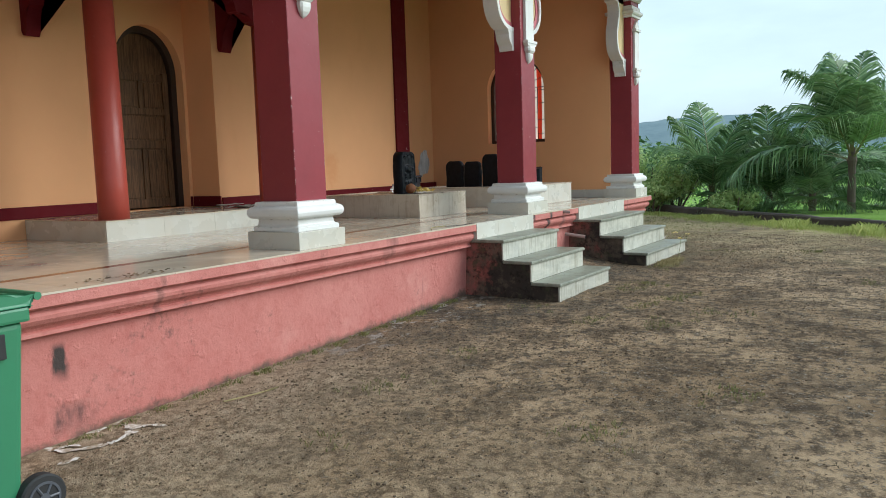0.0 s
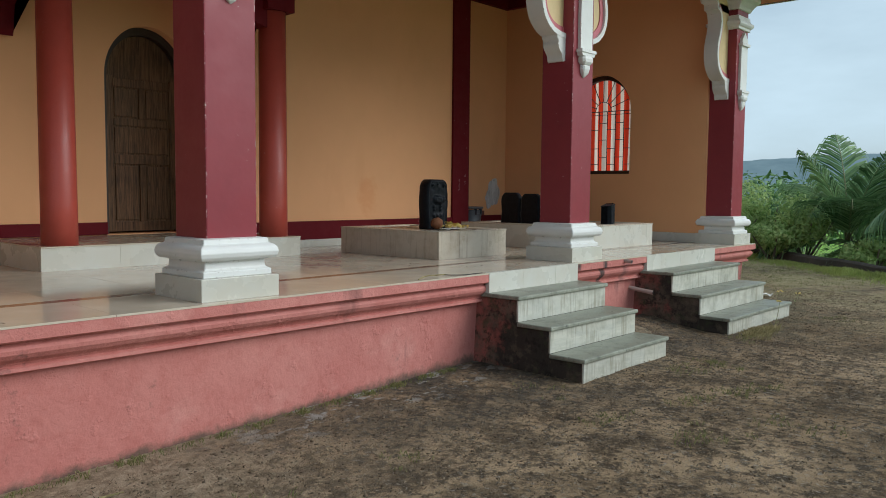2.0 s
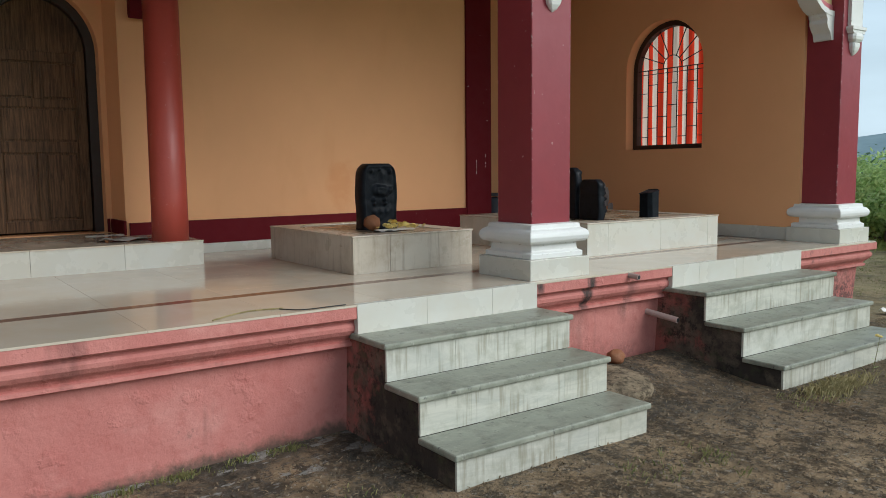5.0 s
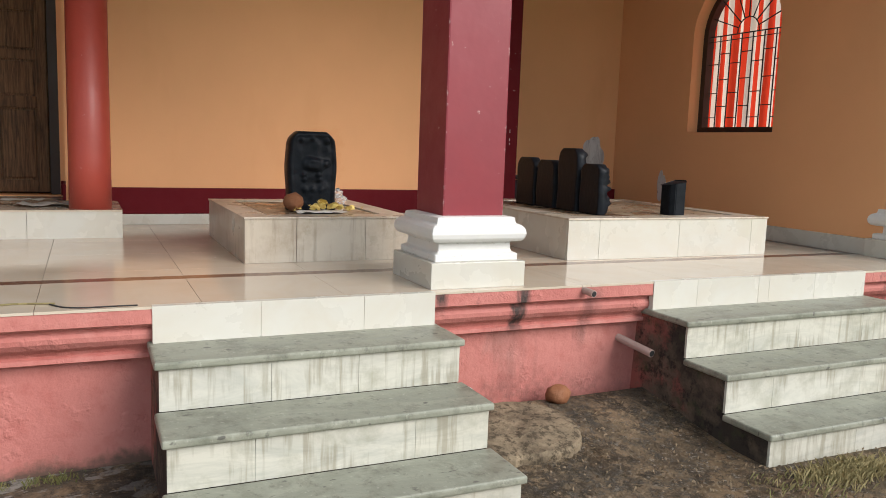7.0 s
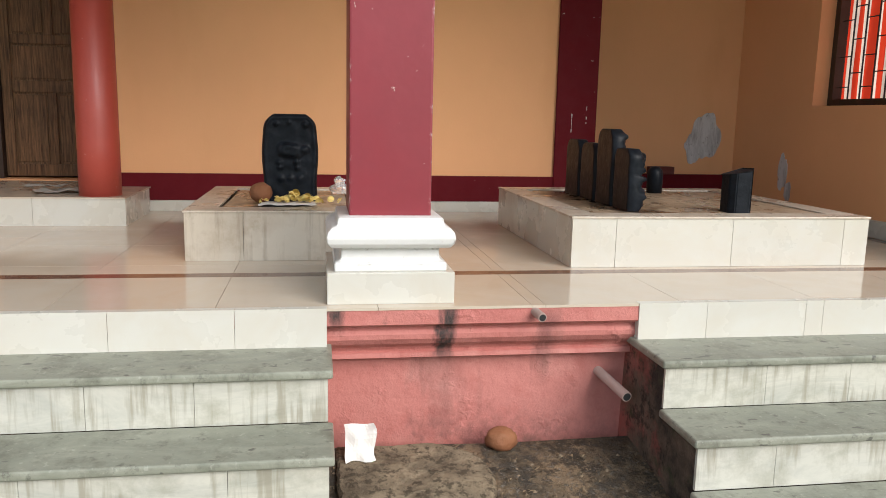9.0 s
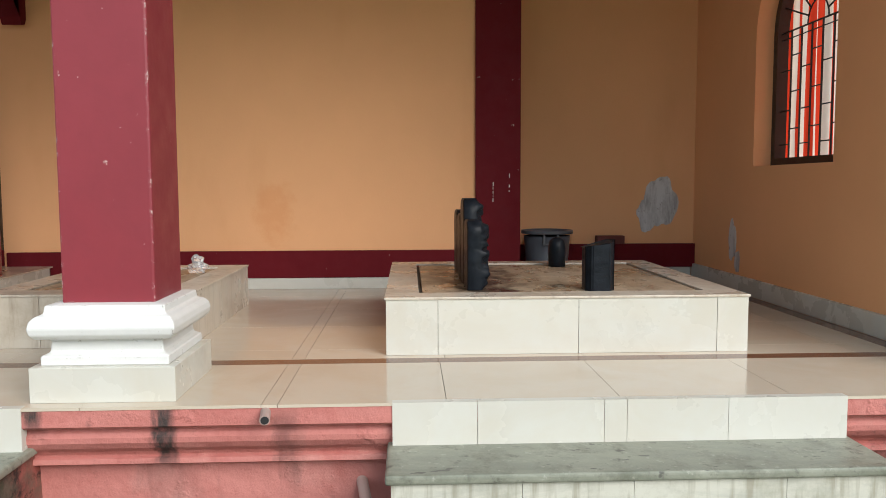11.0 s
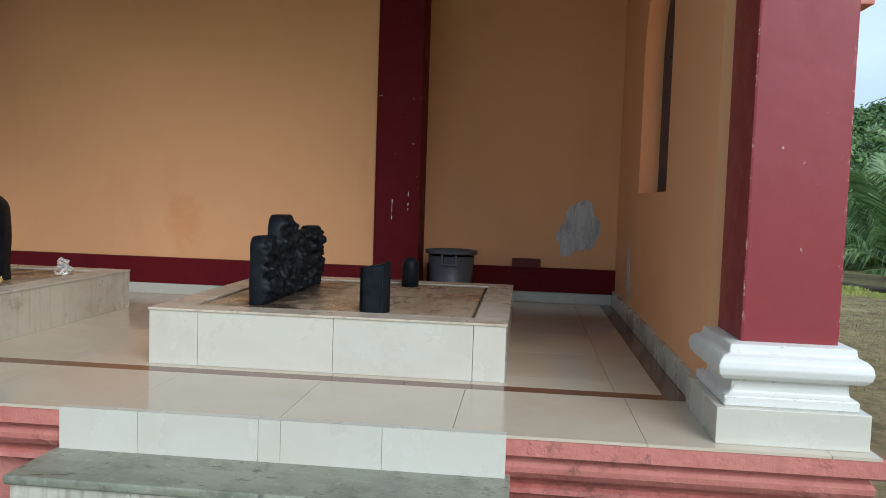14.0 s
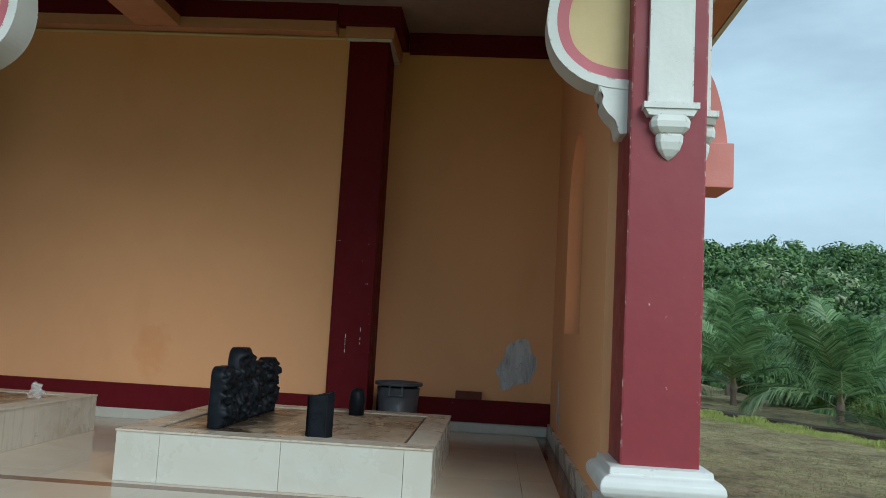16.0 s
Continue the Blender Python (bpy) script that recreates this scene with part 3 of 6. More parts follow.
gx = line(0, -20.0, 12.0, 0.22, 900)
gy = line(0, -8.0, 23.0, 0.22, 900)
bm = bmesh.new()
gv = [[bm.verts.new((x, y, ground_height(x, y))) for y in gy] for x in gx]
for i in range(len(gx) - 1):
    for j in range(len(gy) - 1):
        bm.faces.new((gv[i][j], gv[i + 1][j], gv[i + 1][j + 1], gv[i][j + 1]))
tagged(part("ground", bm, earth, smooth=True), "trodden brown earth yard with dry litter and patchy grass", "ground", kind="structure")

# ---- plinth, deck and steps ----
PLINTH_PROFILE = [(0.0, DECK - 0.006), (0.012, DECK - 0.012), (0.014, 0.672), (0.004, 0.664), (-0.028, 0.662), (-0.030, 0.648), (-0.020, 0.640), (-0.012, 0.625),
                  (-0.014, 0.605), (-0.030, 0.582), (-0.055, 0.562), (-0.066, 0.548), (-0.068, 0.540), (-0.052, 0.536), (-0.050, 0.518), (-0.060, 0.512),
                  (-0.100, 0.510), (-0.104, 0.50), (-0.150, -0.3)]
bm = bmesh.new()
sweep(bm, [(FRONT, -9.0), (FRONT, 12.20), (-16.0, 12.20)], PLINTH_PROFILE)
bmesh.ops.subdivide_edges(bm, edges=[e for e in bm.edges if e.calc_length() > 3], cuts=60)
tagged(part("plinth_wall", bm, pink), "weathered pink plastered plinth with a moulded cornice", "plinth", kind="structure")

bm = bmesh.new()
box(bm, -16.0, FRONT - 0.16, -9.0, 12.04, 0.3, DECK - 0.013)
box(bm, FRONT - 0.159, FRONT - 0.001, -9.0, 12.198, DECK - 0.04, DECK - 0.013)
floor = tagged(part("floor", bm, grout), "polished cream tile porch floor with a brown border", "floor", kind="structure")


def steps(y0, y1, name):
    s = empty(name, "three grey marble steps with white streaked risers and grimy flanks", "steps", "steps up to the porch", "structure")
    levels = ((0.590, -3.405), (0.396, -3.115), (0.203, -2.833))
    for i, (z, x) in enumerate(levels):
        low = levels[i + 1][1] if i < 2 else None
        bot = levels[i + 1][0] if i < 2 else -0.1
        bm = bmesh.new()
        back = FRONT - 0.18 if i == 0 else levels[i - 1][1] + 0.0005
        box(bm, back, x + 0.018, y0 - 0.018, y1 + 0.018, z - 0.032, z)
        bevel(bm, 0.011, 3)
        part("tread", bm, tread_marble, s, "grey-green marble tread")
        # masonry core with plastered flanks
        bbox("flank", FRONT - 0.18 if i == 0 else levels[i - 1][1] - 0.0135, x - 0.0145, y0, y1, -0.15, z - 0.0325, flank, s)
        # riser slabs
        cuts = [y0]
        k = 0
        widths = ((0.42, 0.36, 0.5), (0.30, 0.62, 0.36), (0.55, 0.33, 0.45))[i]
        while cuts[-1] + widths[k % 3] < y1 - 0.12:
            cuts.append(cuts[-1] + widths[k % 3])
            k += 1
        cuts.append(y1)
        for a, b in zip(cuts, cuts[1:]):
            bbox("riser_slab", x - 0.014, x, a + 0.0008, b - 0.0008, bot - (0.0 if i < 2 else 0.0), z - 0.032, riser_marble, s)
    # tile upstand at the deck edge
    cuts = [y0] + [y0 + (y1 - y0) * f for f in ((0.184, 0.46, 0.51, 0.734) if y0 > 9 else (0.35, 0.72))] + [y1]
    for a, b in zip(cuts, cuts[1:]):
        bbox("riser_tile", FRONT - 0.02, FRONT + 0.018, a + 0.0008, b - 0.0008, 0.590, DECK + 0.001, clad_tile, s)
    return s


steps(*STEPS[0], "front_steps")
steps(*STEPS[1], "front_steps")

# ---- walls ----
bm = bmesh.new()
prism(bm, [(BACK, 6.45), (BACK, 10.0), (BACK_N, 10.0), (BACK_N, SIDE + 0.01), (BACK - 1.0, SIDE + 0.01), (BACK - 1.0, 6.45)], "z", 0.4, CEIL + 0.3)
wall_back = tagged(part("wall_back", bm, wall_yellow), "ochre-yellow painted plaster wall with faint stains", "wall", kind="structure")

DOOR_C, DOOR_HALF, DOOR_Z, DOOR_SPRING = 5.96, 0.445, 0.93, 2.42
bm = bmesh.new()
wall_with_arch(bm, "x", NICHE - 0.30, NICHE, -9.0, 6.449, 0.4, CEIL + 0.3, DOOR_C, DOOR_HALF, DOOR_Z, DOOR_SPRING, 0.50)
tagged(part("wall_door", bm, wall_yellow), "ochre-yellow wall with an arched doorway", "wall", kind="structure")

WIN_C, WIN_HALF, WIN_SILL, WIN_SPRING, WIN_RISE = -5.732, 0.505, 1.622, 2.48, 0.50
bm = bmesh.new()
wall_with_arch(bm, "y", SIDE, SIDE + 0.27, BACK - 0.999, -4.158, 0.4, CEIL + 0.3, WIN_C, WIN_HALF, WIN_SILL, WIN_SPRING, WIN_RISE)
tagged(part("wall_end", bm, wall_yellow), "ochre-yellow end wall with an arched window opening", "wall", kind="structure")
bbox("wall_far_south", NICHE, -2.0, -9.3, -9.0, 0.4, CEIL + 0.3, wall_yellow)["kind"] = "structure"
bbox("wall_rear", -16.0, -15.8, -9.0, 11.6, 0.4, CEIL + 0.3, wall_yellow)["kind"] = "structure"
bbox("wall_north_rear", -15.8, BACK - 1.001, SIDE + 0.02, SIDE + 0.27, 0.4, CEIL + 0.3, wall_yellow)["kind"] = "structure"
bbox("backing_partition", NICHE - 1.2, NICHE - 1.1, 3.0, 8.5, 0.4, CEIL, dark_wood)["kind"] = "structure"

tagged(bbox("ceiling", -16.0, -4.0, -9.0, SIDE + 0.3, CEIL, CEIL + 0.12, ceil_paint), "painted ceiling slab, darkened to cut bounce light", "ceiling", kind="structure")

# painted base band and tile skirting
def band(name, x0, x1, y0, y1, z0, z1, mat, label):
    return tagged(bbox(name, x0, x1, y0, y1, z0, z1, mat, bev=0.004), label, "skirting", kind="structure")


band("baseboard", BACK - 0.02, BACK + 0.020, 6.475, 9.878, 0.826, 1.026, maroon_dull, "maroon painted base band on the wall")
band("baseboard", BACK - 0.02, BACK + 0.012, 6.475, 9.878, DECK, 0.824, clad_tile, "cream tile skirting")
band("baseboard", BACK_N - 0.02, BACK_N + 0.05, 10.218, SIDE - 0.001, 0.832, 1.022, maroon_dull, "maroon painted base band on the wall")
band("baseboard", BACK_N - 0.02, BACK_N + 0.028, 10.218, SIDE - 0.024, DECK, 0.830, clad_tile, "cream tile skirting")
band("baseboard", BACK_N + 0.03, -4.22, SIDE - 0.022, SIDE + 0.01, DECK, 0.860, clad_tile, "cream tile skirting")
band("baseboard", NICHE - 0.02, NICHE + 0.02, -9.0, DOOR_C - DOOR_HALF - 0.002, 0.93, 1.045, maroon_dull, "maroon painted base band on the wall")
band("baseboard", NICHE + 0.022, BACK + 0.019, 6.430, 6.451, 0.93, 1.045, maroon_dull, "maroon painted base band on the wall")
band("baseboard", NICHE - 0.02, NICHE + 0.018, DOOR_C + DOOR_HALF + 0.002, 6.428, 0.93, 1.045, maroon_dull, "maroon painted base band on the wall")

# pilaster
bm = bmesh.new()
prism(bm, [(BACK_N - 0.02, 9.88), (-6.771, 9.88), (-6.771, 10.210), (BACK_N - 0.02, 10.180)], "z", DECK, 3.977)
bevel(bm, 0.005)
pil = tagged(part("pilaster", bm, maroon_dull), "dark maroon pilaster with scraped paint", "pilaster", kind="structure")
bbox("capital_strip", BACK_N - 0.02, -6.756, 9.86, 10.232, 3.978, 4.002, white_paint, pil)
bbox("capital_block", BACK_N - 0.02, -6.741, 9.84, 10.252, 4.003, 4.097, soffit_paint, pil)
bbox("capital_head", BACK_N - 0.02, -6.681, 9.78, 10.307, 4.098, CEIL + 0.01, maroon_dull, pil)
for yy, z0, z1 in ((10.005, 1.38, 1.60), (10.125, 1.45, 1.62)):
    rr = random.Random(int(yy * 100))
    z = z0
    while z < z1:
        h = rr.uniform(0.008, 0.04)
        if rr.random() < 0.75:
            bbox("scrape", -6.78, -6.7695, yy + rr.uniform(-0.003, 0.001), yy + rr.uniform(0.002, 0.005), z, z + h * 0.8, paper, pil)
        z += h

# wall-head and cross beams
def beam(name, x0, x1, y0, y1, zs):
    b = empty(name, "maroon ceiling beam with an orange-painted soffit", "beam", "ceiling beams", "structure")
    bbox("soffit", x0, x1, y0, y1, zs, zs + 0.09, soffit_paint, b)
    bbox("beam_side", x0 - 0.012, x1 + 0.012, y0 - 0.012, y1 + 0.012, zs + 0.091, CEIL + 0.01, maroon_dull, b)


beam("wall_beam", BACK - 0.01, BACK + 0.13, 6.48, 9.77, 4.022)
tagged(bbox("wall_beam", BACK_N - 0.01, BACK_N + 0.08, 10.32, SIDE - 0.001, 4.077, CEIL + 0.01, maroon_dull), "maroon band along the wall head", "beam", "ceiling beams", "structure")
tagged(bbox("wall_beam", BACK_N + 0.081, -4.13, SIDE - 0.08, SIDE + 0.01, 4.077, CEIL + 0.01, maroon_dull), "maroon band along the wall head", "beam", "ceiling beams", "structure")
beam("cross_beam", BACK + 0.145, -4.20, 8.06, 8.44, 4.022)
beam("cross_beam", NICHE + 0.1, -4.20, 4.42, 4.78, 4.022)
beam("front_beam", -4.18, -3.93, -9.0, 12.0, 4.0)

# conduit along the wall head
bm = bmesh.new()
tube(bm, (BACK + 0.012, 6.47, 4.002), (BACK + 0.012, 9.858, 4.002), 0.012, 8)
tagged(part("conduit", bm, beige_paint), "thin beige electrical conduit along the wall head", "conduit")

# ---- roof eave ----
eave = empty("roof_eave", "sloping eave with orange soffit and white moulded fascia", "eave", kind="structure")
EX, EY, EZ = -3.16, 12.70, 3.84
bm = bmesh.new()
sweep(bm, [(EX, -9.5), (EX, EY), (-16.5, EY)], [(0.0, EZ), (-0.80, EZ + 0.24), (-1.10, EZ + 0.52), (-1.10, EZ + 1.2), (0.0, EZ + 0.18), (0.0, EZ)])
part("soffit", bm, soffit_paint, eave)
bm = bmesh.new()
sweep(bm, [(EX, -9.5), (EX, EY), (-16.5, EY)], [(0.0, EZ - 0.012), (0.035, EZ - 0.012), (0.045, EZ + 0.02), (0.030, EZ + 0.035), (0.030, EZ + 0.15), (0.06, EZ + 0.17), (0.06, EZ + 0.21), (0.0, EZ + 0.22)])
part("fascia", bm, white_paint, eave, "white moulded fascia")
bm = bmesh.new()
prism(bm, [(-0.07, 0.0), (0.0, 0.055), (0.07, 0.0), (0.045, -0.035), (0.0, -0.052), (-0.045, -0.035)], "x", 0.0, 0.022)
bevel(bm, 0.006, 1)
rosette_mesh = part("rosette", bm, white_paint, eave)
rosette_mesh.location = (EX + 0.03, 12.60, EZ + 0.092)
for i in range(1, 40):
    r = new("rosette", rosette_mesh.data)
    r.parent = eave
    r.location = (EX + 0.03, 12.60 - i * 0.165, EZ + 0.092)
for i in range(14):
    r = new("rosette", rosette_mesh.data)
    r.parent = eave
    r.matrix_basis = pose(EX - 0.12 - i * 0.165, EY + 0.03, EZ + 0.092, 0, 0, 90)


# ---- columns ----
BR_CURL = smooth_curve([(0.0, 2.475), (0.035, 2.475), (0.05, 2.53), (0.085, 2.565), (0.112, 2.61), (0.108, 2.645), (0.128, 2.665)], 4)
BR_LOBE = smooth_curve([(0.0, 2.675), (0.10, 2.685), (0.22, 2.725), (0.325, 2.82), (0.372, 2.95), (0.366, 3.09), (0.315, 3.24), (0.29, 3.36), (0.315, 3.46)], 6)
BR_TOP = smooth_curve([(0.315, 3.46), (0.36, 3.49), (0.41, 3.50), (0.41, 3.55), (0.46, 3.60), (0.52, 3.68), (0.545, 3.80), (0.55, 4.0)], 4)


def inset(curve, d):
    out = []
    for i, p in enumerate(curve):
        a, b = Vector(curve[max(0, i - 1)]), Vector(curve[min(len(curve) - 1, i + 1)])
        t = (b - a).normalized()
        out.append((max(-0.02, p[0] - t.y * d), p[1] + t.x * d))
    return out


def bracket(col, cx, face, sgn, depth):
    """A scrolled bracket beside a column: face is where it meets the shaft, sgn the way it reaches along y."""
    br = tagged(new("bracket"), "white scrolled bracket with a beige panel and rose border")
    br.parent = col
    put = lambda c: [(face + sgn * d, z + 0.05) for d, z in c]
    w = 0.045
    curve = BR_LOBE + BR_TOP[1:]
    bm = bmesh.new()
    ribbon(bm, put(inset(curve, w)), put(curve), "x", cx - depth / 2, cx + depth / 2)
    prism(bm, put([(-0.01, 2.475)] + BR_CURL + [(0.135, 2.70), (0.06, 2.72), (-0.01, 2.72)]), "x", cx - depth / 2 + 0.004, cx + depth / 2 - 0.004)
    part("scroll", bm, white_paint, br)
    bm = bmesh.new()
    ribbon(bm, put(inset(curve, w + 0.055)), put(inset(curve, w)), "x", cx - depth / 2 + 0.022, cx + depth / 2 - 0.022)
    part("border", bm, rose_paint, br, "rose-pink border")
    bm = bmesh.new()
    fill = inset(curve, w + 0.05)
    ribbon(bm, put([(-0.02, z) for d, z in fill]), put(fill), "x", cx - depth / 2 + 0.032, cx + depth / 2 - 0.032)
    part("panel", bm, beige_paint, br, "beige panel")


def pendant(col, x, y, ang):
    """A moulded white drop on a column face; ang turns it about z."""
    p = tagged(new("pendant"), "white moulded plaster drop")
    p.parent = col
    bm = bmesh.new()
    prism(bm, [(-0.096, 2.64), (0.096, 2.64), (0.096, 3.17), (-0.096, 3.17)], "x", -0.01, 0.030)
    prism(bm, [(-0.115, 3.17), (0.115, 3.17), (0.12, 3.205), (-0.12, 3.205)], "x", -0.01, 0.055)
    prism(bm, smooth_curve([(0.085, 3.205), (0.08, 3.25), (0.04, 3.29), (0.0, 3.345)], 4) + smooth_curve([(0.0, 3.345), (-0.04, 3.29), (-0.08, 3.25), (-0.085, 3.205)], 4)[1:], "x", -0.01, 0.035)
    prism(bm, [(-0.118, 2.605), (0.118, 2.605), (0.118, 2.632), (-0.118, 2.632)], "x", -0.01, 0.062)
    prism(bm, [(-0.095, 2.575), (0.095, 2.575), (0.112, 2.605), (-0.112, 2.605)], "x", -0.01, 0.054)
    part("shield", bm, white_paint, p)
    bm = bmesh.new()
    rings = []
    for w, z in ((0.076, 2.576), (0.084, 2.550), (0.081, 2.524), (0.062, 2.503), (0.052, 2.499), (0.058, 2.490), (0.056, 2.462), (0.045, 2.430), (0.024, 2.403), (0.003, 2.388)):
        rings.append([bm.verts.new(v) for v in ((-0.01, -w, z), (0.50 * w, -w, z), (0.74 * w, -0.74 * w, z), (0.74 * w, 0.74 * w, z), (0.50 * w, w, z), (-0.01, w, z))])
    for a, b in zip(rings, rings[1:]):
        for i in range(5):
            bm.faces.new((a[i], b[i], b[i + 1], a[i + 1]))
    part("drop", bm, white_paint, p)
    p.matrix_basis = pose(x, y, 0, 0, 0, ang)


def column(cx, cy, brackets, pend):
    c = empty("column", "maroon square column on a white moulded base with a tiled block", "column", "porch columns", "structure")
    h = 0.253
    for name, b in (("base_tile", (cx - h, cx + h, cy - h, cy + h, DECK, 0.868)),):
        bbox(name, *b, clad_tile, c, 0.003, "cream tile block")
    bm = bmesh.new()
    lathe(bm, [(0.224, 0.868), (0.224, 0.903), (0.208, 0.908), (0.199, 0.916), (0.195, 0.954), (0.202, 0.960)], cx, cy, square=True)
    bevel(bm, 0.004, 1)
    part("base_step", bm, white_paint, c)
    bm = bmesh.new()
    lathe(bm, [(0.206, 0.960), (0.236, 0.965), (0.250, 0.981), (0.255, 1.004), (0.250, 1.028), (0.236, 1.044), (0.220, 1.050), (0.213, 1.055), (0.209, 1.081), (0.175, 1.086)], cx, cy, square=True)
    bevel(bm, 0.003, 1)
    part("torus", bm, white_paint, c)
    bm = bmesh.new()
    box(bm, cx - 0.165, cx + 0.165, cy - 0.165, cy + 0.165, 1.080, 4.12)
    bevel(bm, 0.009, 2)
    part("shaft", bm, maroon, c)
    for prof in ([(0.17, 3.365), (0.185, 3.37), (0.188, 3.40), (0.205, 3.41), (0.218, 3.43), (0.218, 3.46), (0.20, 3.47), (0.185, 3.49), (0.182, 3.53), (0.172, 3.535)],
                 [(0.17, 3.60), (0.185, 3.605), (0.20, 3.64), (0.235, 3.69), (0.27, 3.72), (0.275, 3.76), (0.255, 3.775), (0.25, 3.80), (0.17, 3.81)]):
        bm = bmesh.new()
        lathe(bm, prof, cx, cy, square=True)
        bevel(bm, 0.003, 1)
        part("capital", bm, white_paint, c)
    for s in brackets:
        bracket(c, cx, cy + s * 0.166, s, 0.17)
    for a in pend:
        pendant(c, cx + 0.166 * math.cos(radians(a)), cy + 0.166 * math.sin(radians(a)), a)
    return c


COLS = ((-3.997, 4.662), (-3.997, 8.307), (-3.997, 11.92))
column(*COLS[0], (-1, 1), (0,))
column(*COLS[1], (-1, 1), (0,))
column(*COLS[2], (-1,), (0, 90))
column(-3.997, 1.02, (-1, 1), (0,))

# ---- entrance platform and round columns ----
plat = empty("entrance_platform", "low cream tiled platform before the door", "platform", kind="structure")
PX, PY0, PY1, PZ = -5.985, 4.437, 6.80, 0.925
bbox("slab", NICHE - 0.28, PX - 0.022, PY0 + 0.02, PY1 - 0.02, DECK - 0.01, PZ - 0.012, grout, plat)
for i in range(4):
    a, b = PY0 + 0.6 * i, min(PY1, PY0 + 0.6 * (i + 1))
    bbox("front_tile", PX - 0.02, PX, a + 0.001, b - 0.001, DECK, PZ - 0.011, clad_tile, plat)
    for j in range(2):
        bbox("top_tile", PX + 0.008 - 0.62 * (j + 1), PX + 0.008 - 0.62 * j - 0.002, max(a, PY0 - 0.004) + 0.001, b - 0.001, PZ - 0.010, PZ, floor_tile, plat)
for x0 in (NICHE + 0.02, -6.72):
    bbox("side_tile", x0, -6.722 if x0 < -7 else PX - 0.021, PY0, PY0 + 0.019, DECK, PZ - 0.011, clad_tile, plat)
    if x0 > -7:
        bbox("side_tile", x0, PX - 0.021, PY1 - 0.019, PY1, DECK, PZ - 0.011, clad_tile, plat)


def round_column(cx, cy, sy, wall):
    c = empty("round_column", "brick-red round column with maroon timber-like head brackets", "column", "round entrance columns", "structure")
    bm = bmesh.new()
    lathe(bm, [(0.132, PZ), (0.131, PZ + 0.3), (0.125, 3.005)], cx, cy, 40)
    part("shaft", bm, red_round, c, smooth=True)
    bbox("head", cx - 0.15, cx + 0.15, cy - 0.15, cy + 0.15, 3.005, 3.185, maroon_dull, c, 0.006)
    reach = cx - wall
    side = [(0.10, 3.24), (reach, 3.24), (reach, 2.74), (reach - 0.02, 2.70), (reach - 0.06, 2.69), (reach - 0.085, 2.74), (reach - 0.10, 2.85), (reach - 0.13, 2.94), (reach - 0.17, 2.97), (reach - 0.20, 3.06),
            (reach - 0.27, 3.125), (0.37, 3.13), (0.29, 3.08), (0.24, 2.99), (0.19, 2.94), (0.10, 2.91)]
    bm = bmesh.new()
    prism(bm, [(cx - d, z - 0.055) for d, z in side], "y", cy - 0.07, cy + 0.07)
    part("head_bracket", bm, maroon_dull, c, "dark maroon carved bracket")
    front = [(0.10, 3.24), (0.80, 3.24), (0.74, 3.20), (0.62, 3.19), (0.52, 3.15), (0.46, 3.08), (0.44, 3.00), (0.40, 2.985), (0.34, 3.0), (0.28, 2.97), (0.22, 2.93), (0.10, 2.90)]
    bm = bmesh.new()
    prism(bm, [(cy + sy * d, z - 0.055) for d, z in front], "x", cx - 0.07, cx + 0.07)
    part("head_bracket", bm, maroon_dull, c, "dark maroon carved bracket")
    return c


round_column(-6.16, 4.645, 1, NICHE)
round_column(-6.15, 6.61, -1, BACK)
porch_beam = empty("entrance_beam", "dark maroon beam over the round columns", "beam", "ceiling beams", "structure")
bbox("lintel", PX - 0.28, PX - 0.02, 4.5, 6.76, 3.187, 3.60, maroon_dull, porch_beam, 0.005)
for yy in (4.645, 6.61):
    bbox("side_lintel", NICHE, PX - 0.281, yy - 0.11, yy + 0.11, 3.187, 3.55, maroon_dull, porch_beam, 0.005)

# ---- door ----
door = empty("door_1", "closed weathered brown wooden arched door with panels", "door", kind="structure")
DX = NICHE - 0.16
bm = bmesh.new()
out_pts = [(DOOR_C + DOOR_HALF, DOOR_Z)] + arch(DOOR_C, DOOR_HALF, DOOR_SPRING, 0.50) + [(DOOR_C - DOOR_HALF, DOOR_Z)]
in_pts = [(DOOR_C + DOOR_HALF - 0.07, DOOR_Z)] + arch(DOOR_C, DOOR_HALF - 0.07, DOOR_SPRING, 0.43) + [(DOOR_C - DOOR_HALF + 0.07, DOOR_Z)]
ribbon(bm, in_pts, out_pts, "x", DX - 0.10, DX + 0.045)
part("door_frame", bm, dark_wood, door, "dark door frame")
bm = bmesh.new()
H = DOOR_HALF - 0.075
prism(bm, [(DOOR_C - H, DOOR_Z + 0.02), (DOOR_C + H, DOOR_Z + 0.02)] + arch(DOOR_C, H, DOOR_SPRING, 0.425), "x", DX - 0.06, DX - 0.02)
part("leaf", bm, teak, door)
a, b = DOOR_C - H + 0.005, DOOR_C + H - 0.005
for u, v in ((a, a + 0.075), (b - 0.075, b)):
    bbox("stile", DX - 0.021, DX, u, v, 0.946, 2.440, teak, door, 0.004)
for z0, z1 in ((0.946, 1.040), (1.600, 1.690), (1.970, 2.040), (2.340, 2.420)):
    bbox("rail", DX - 0.021, DX - 0.002, a + 0.0755, b - 0.0755, z0, z1, teak, door, 0.004)
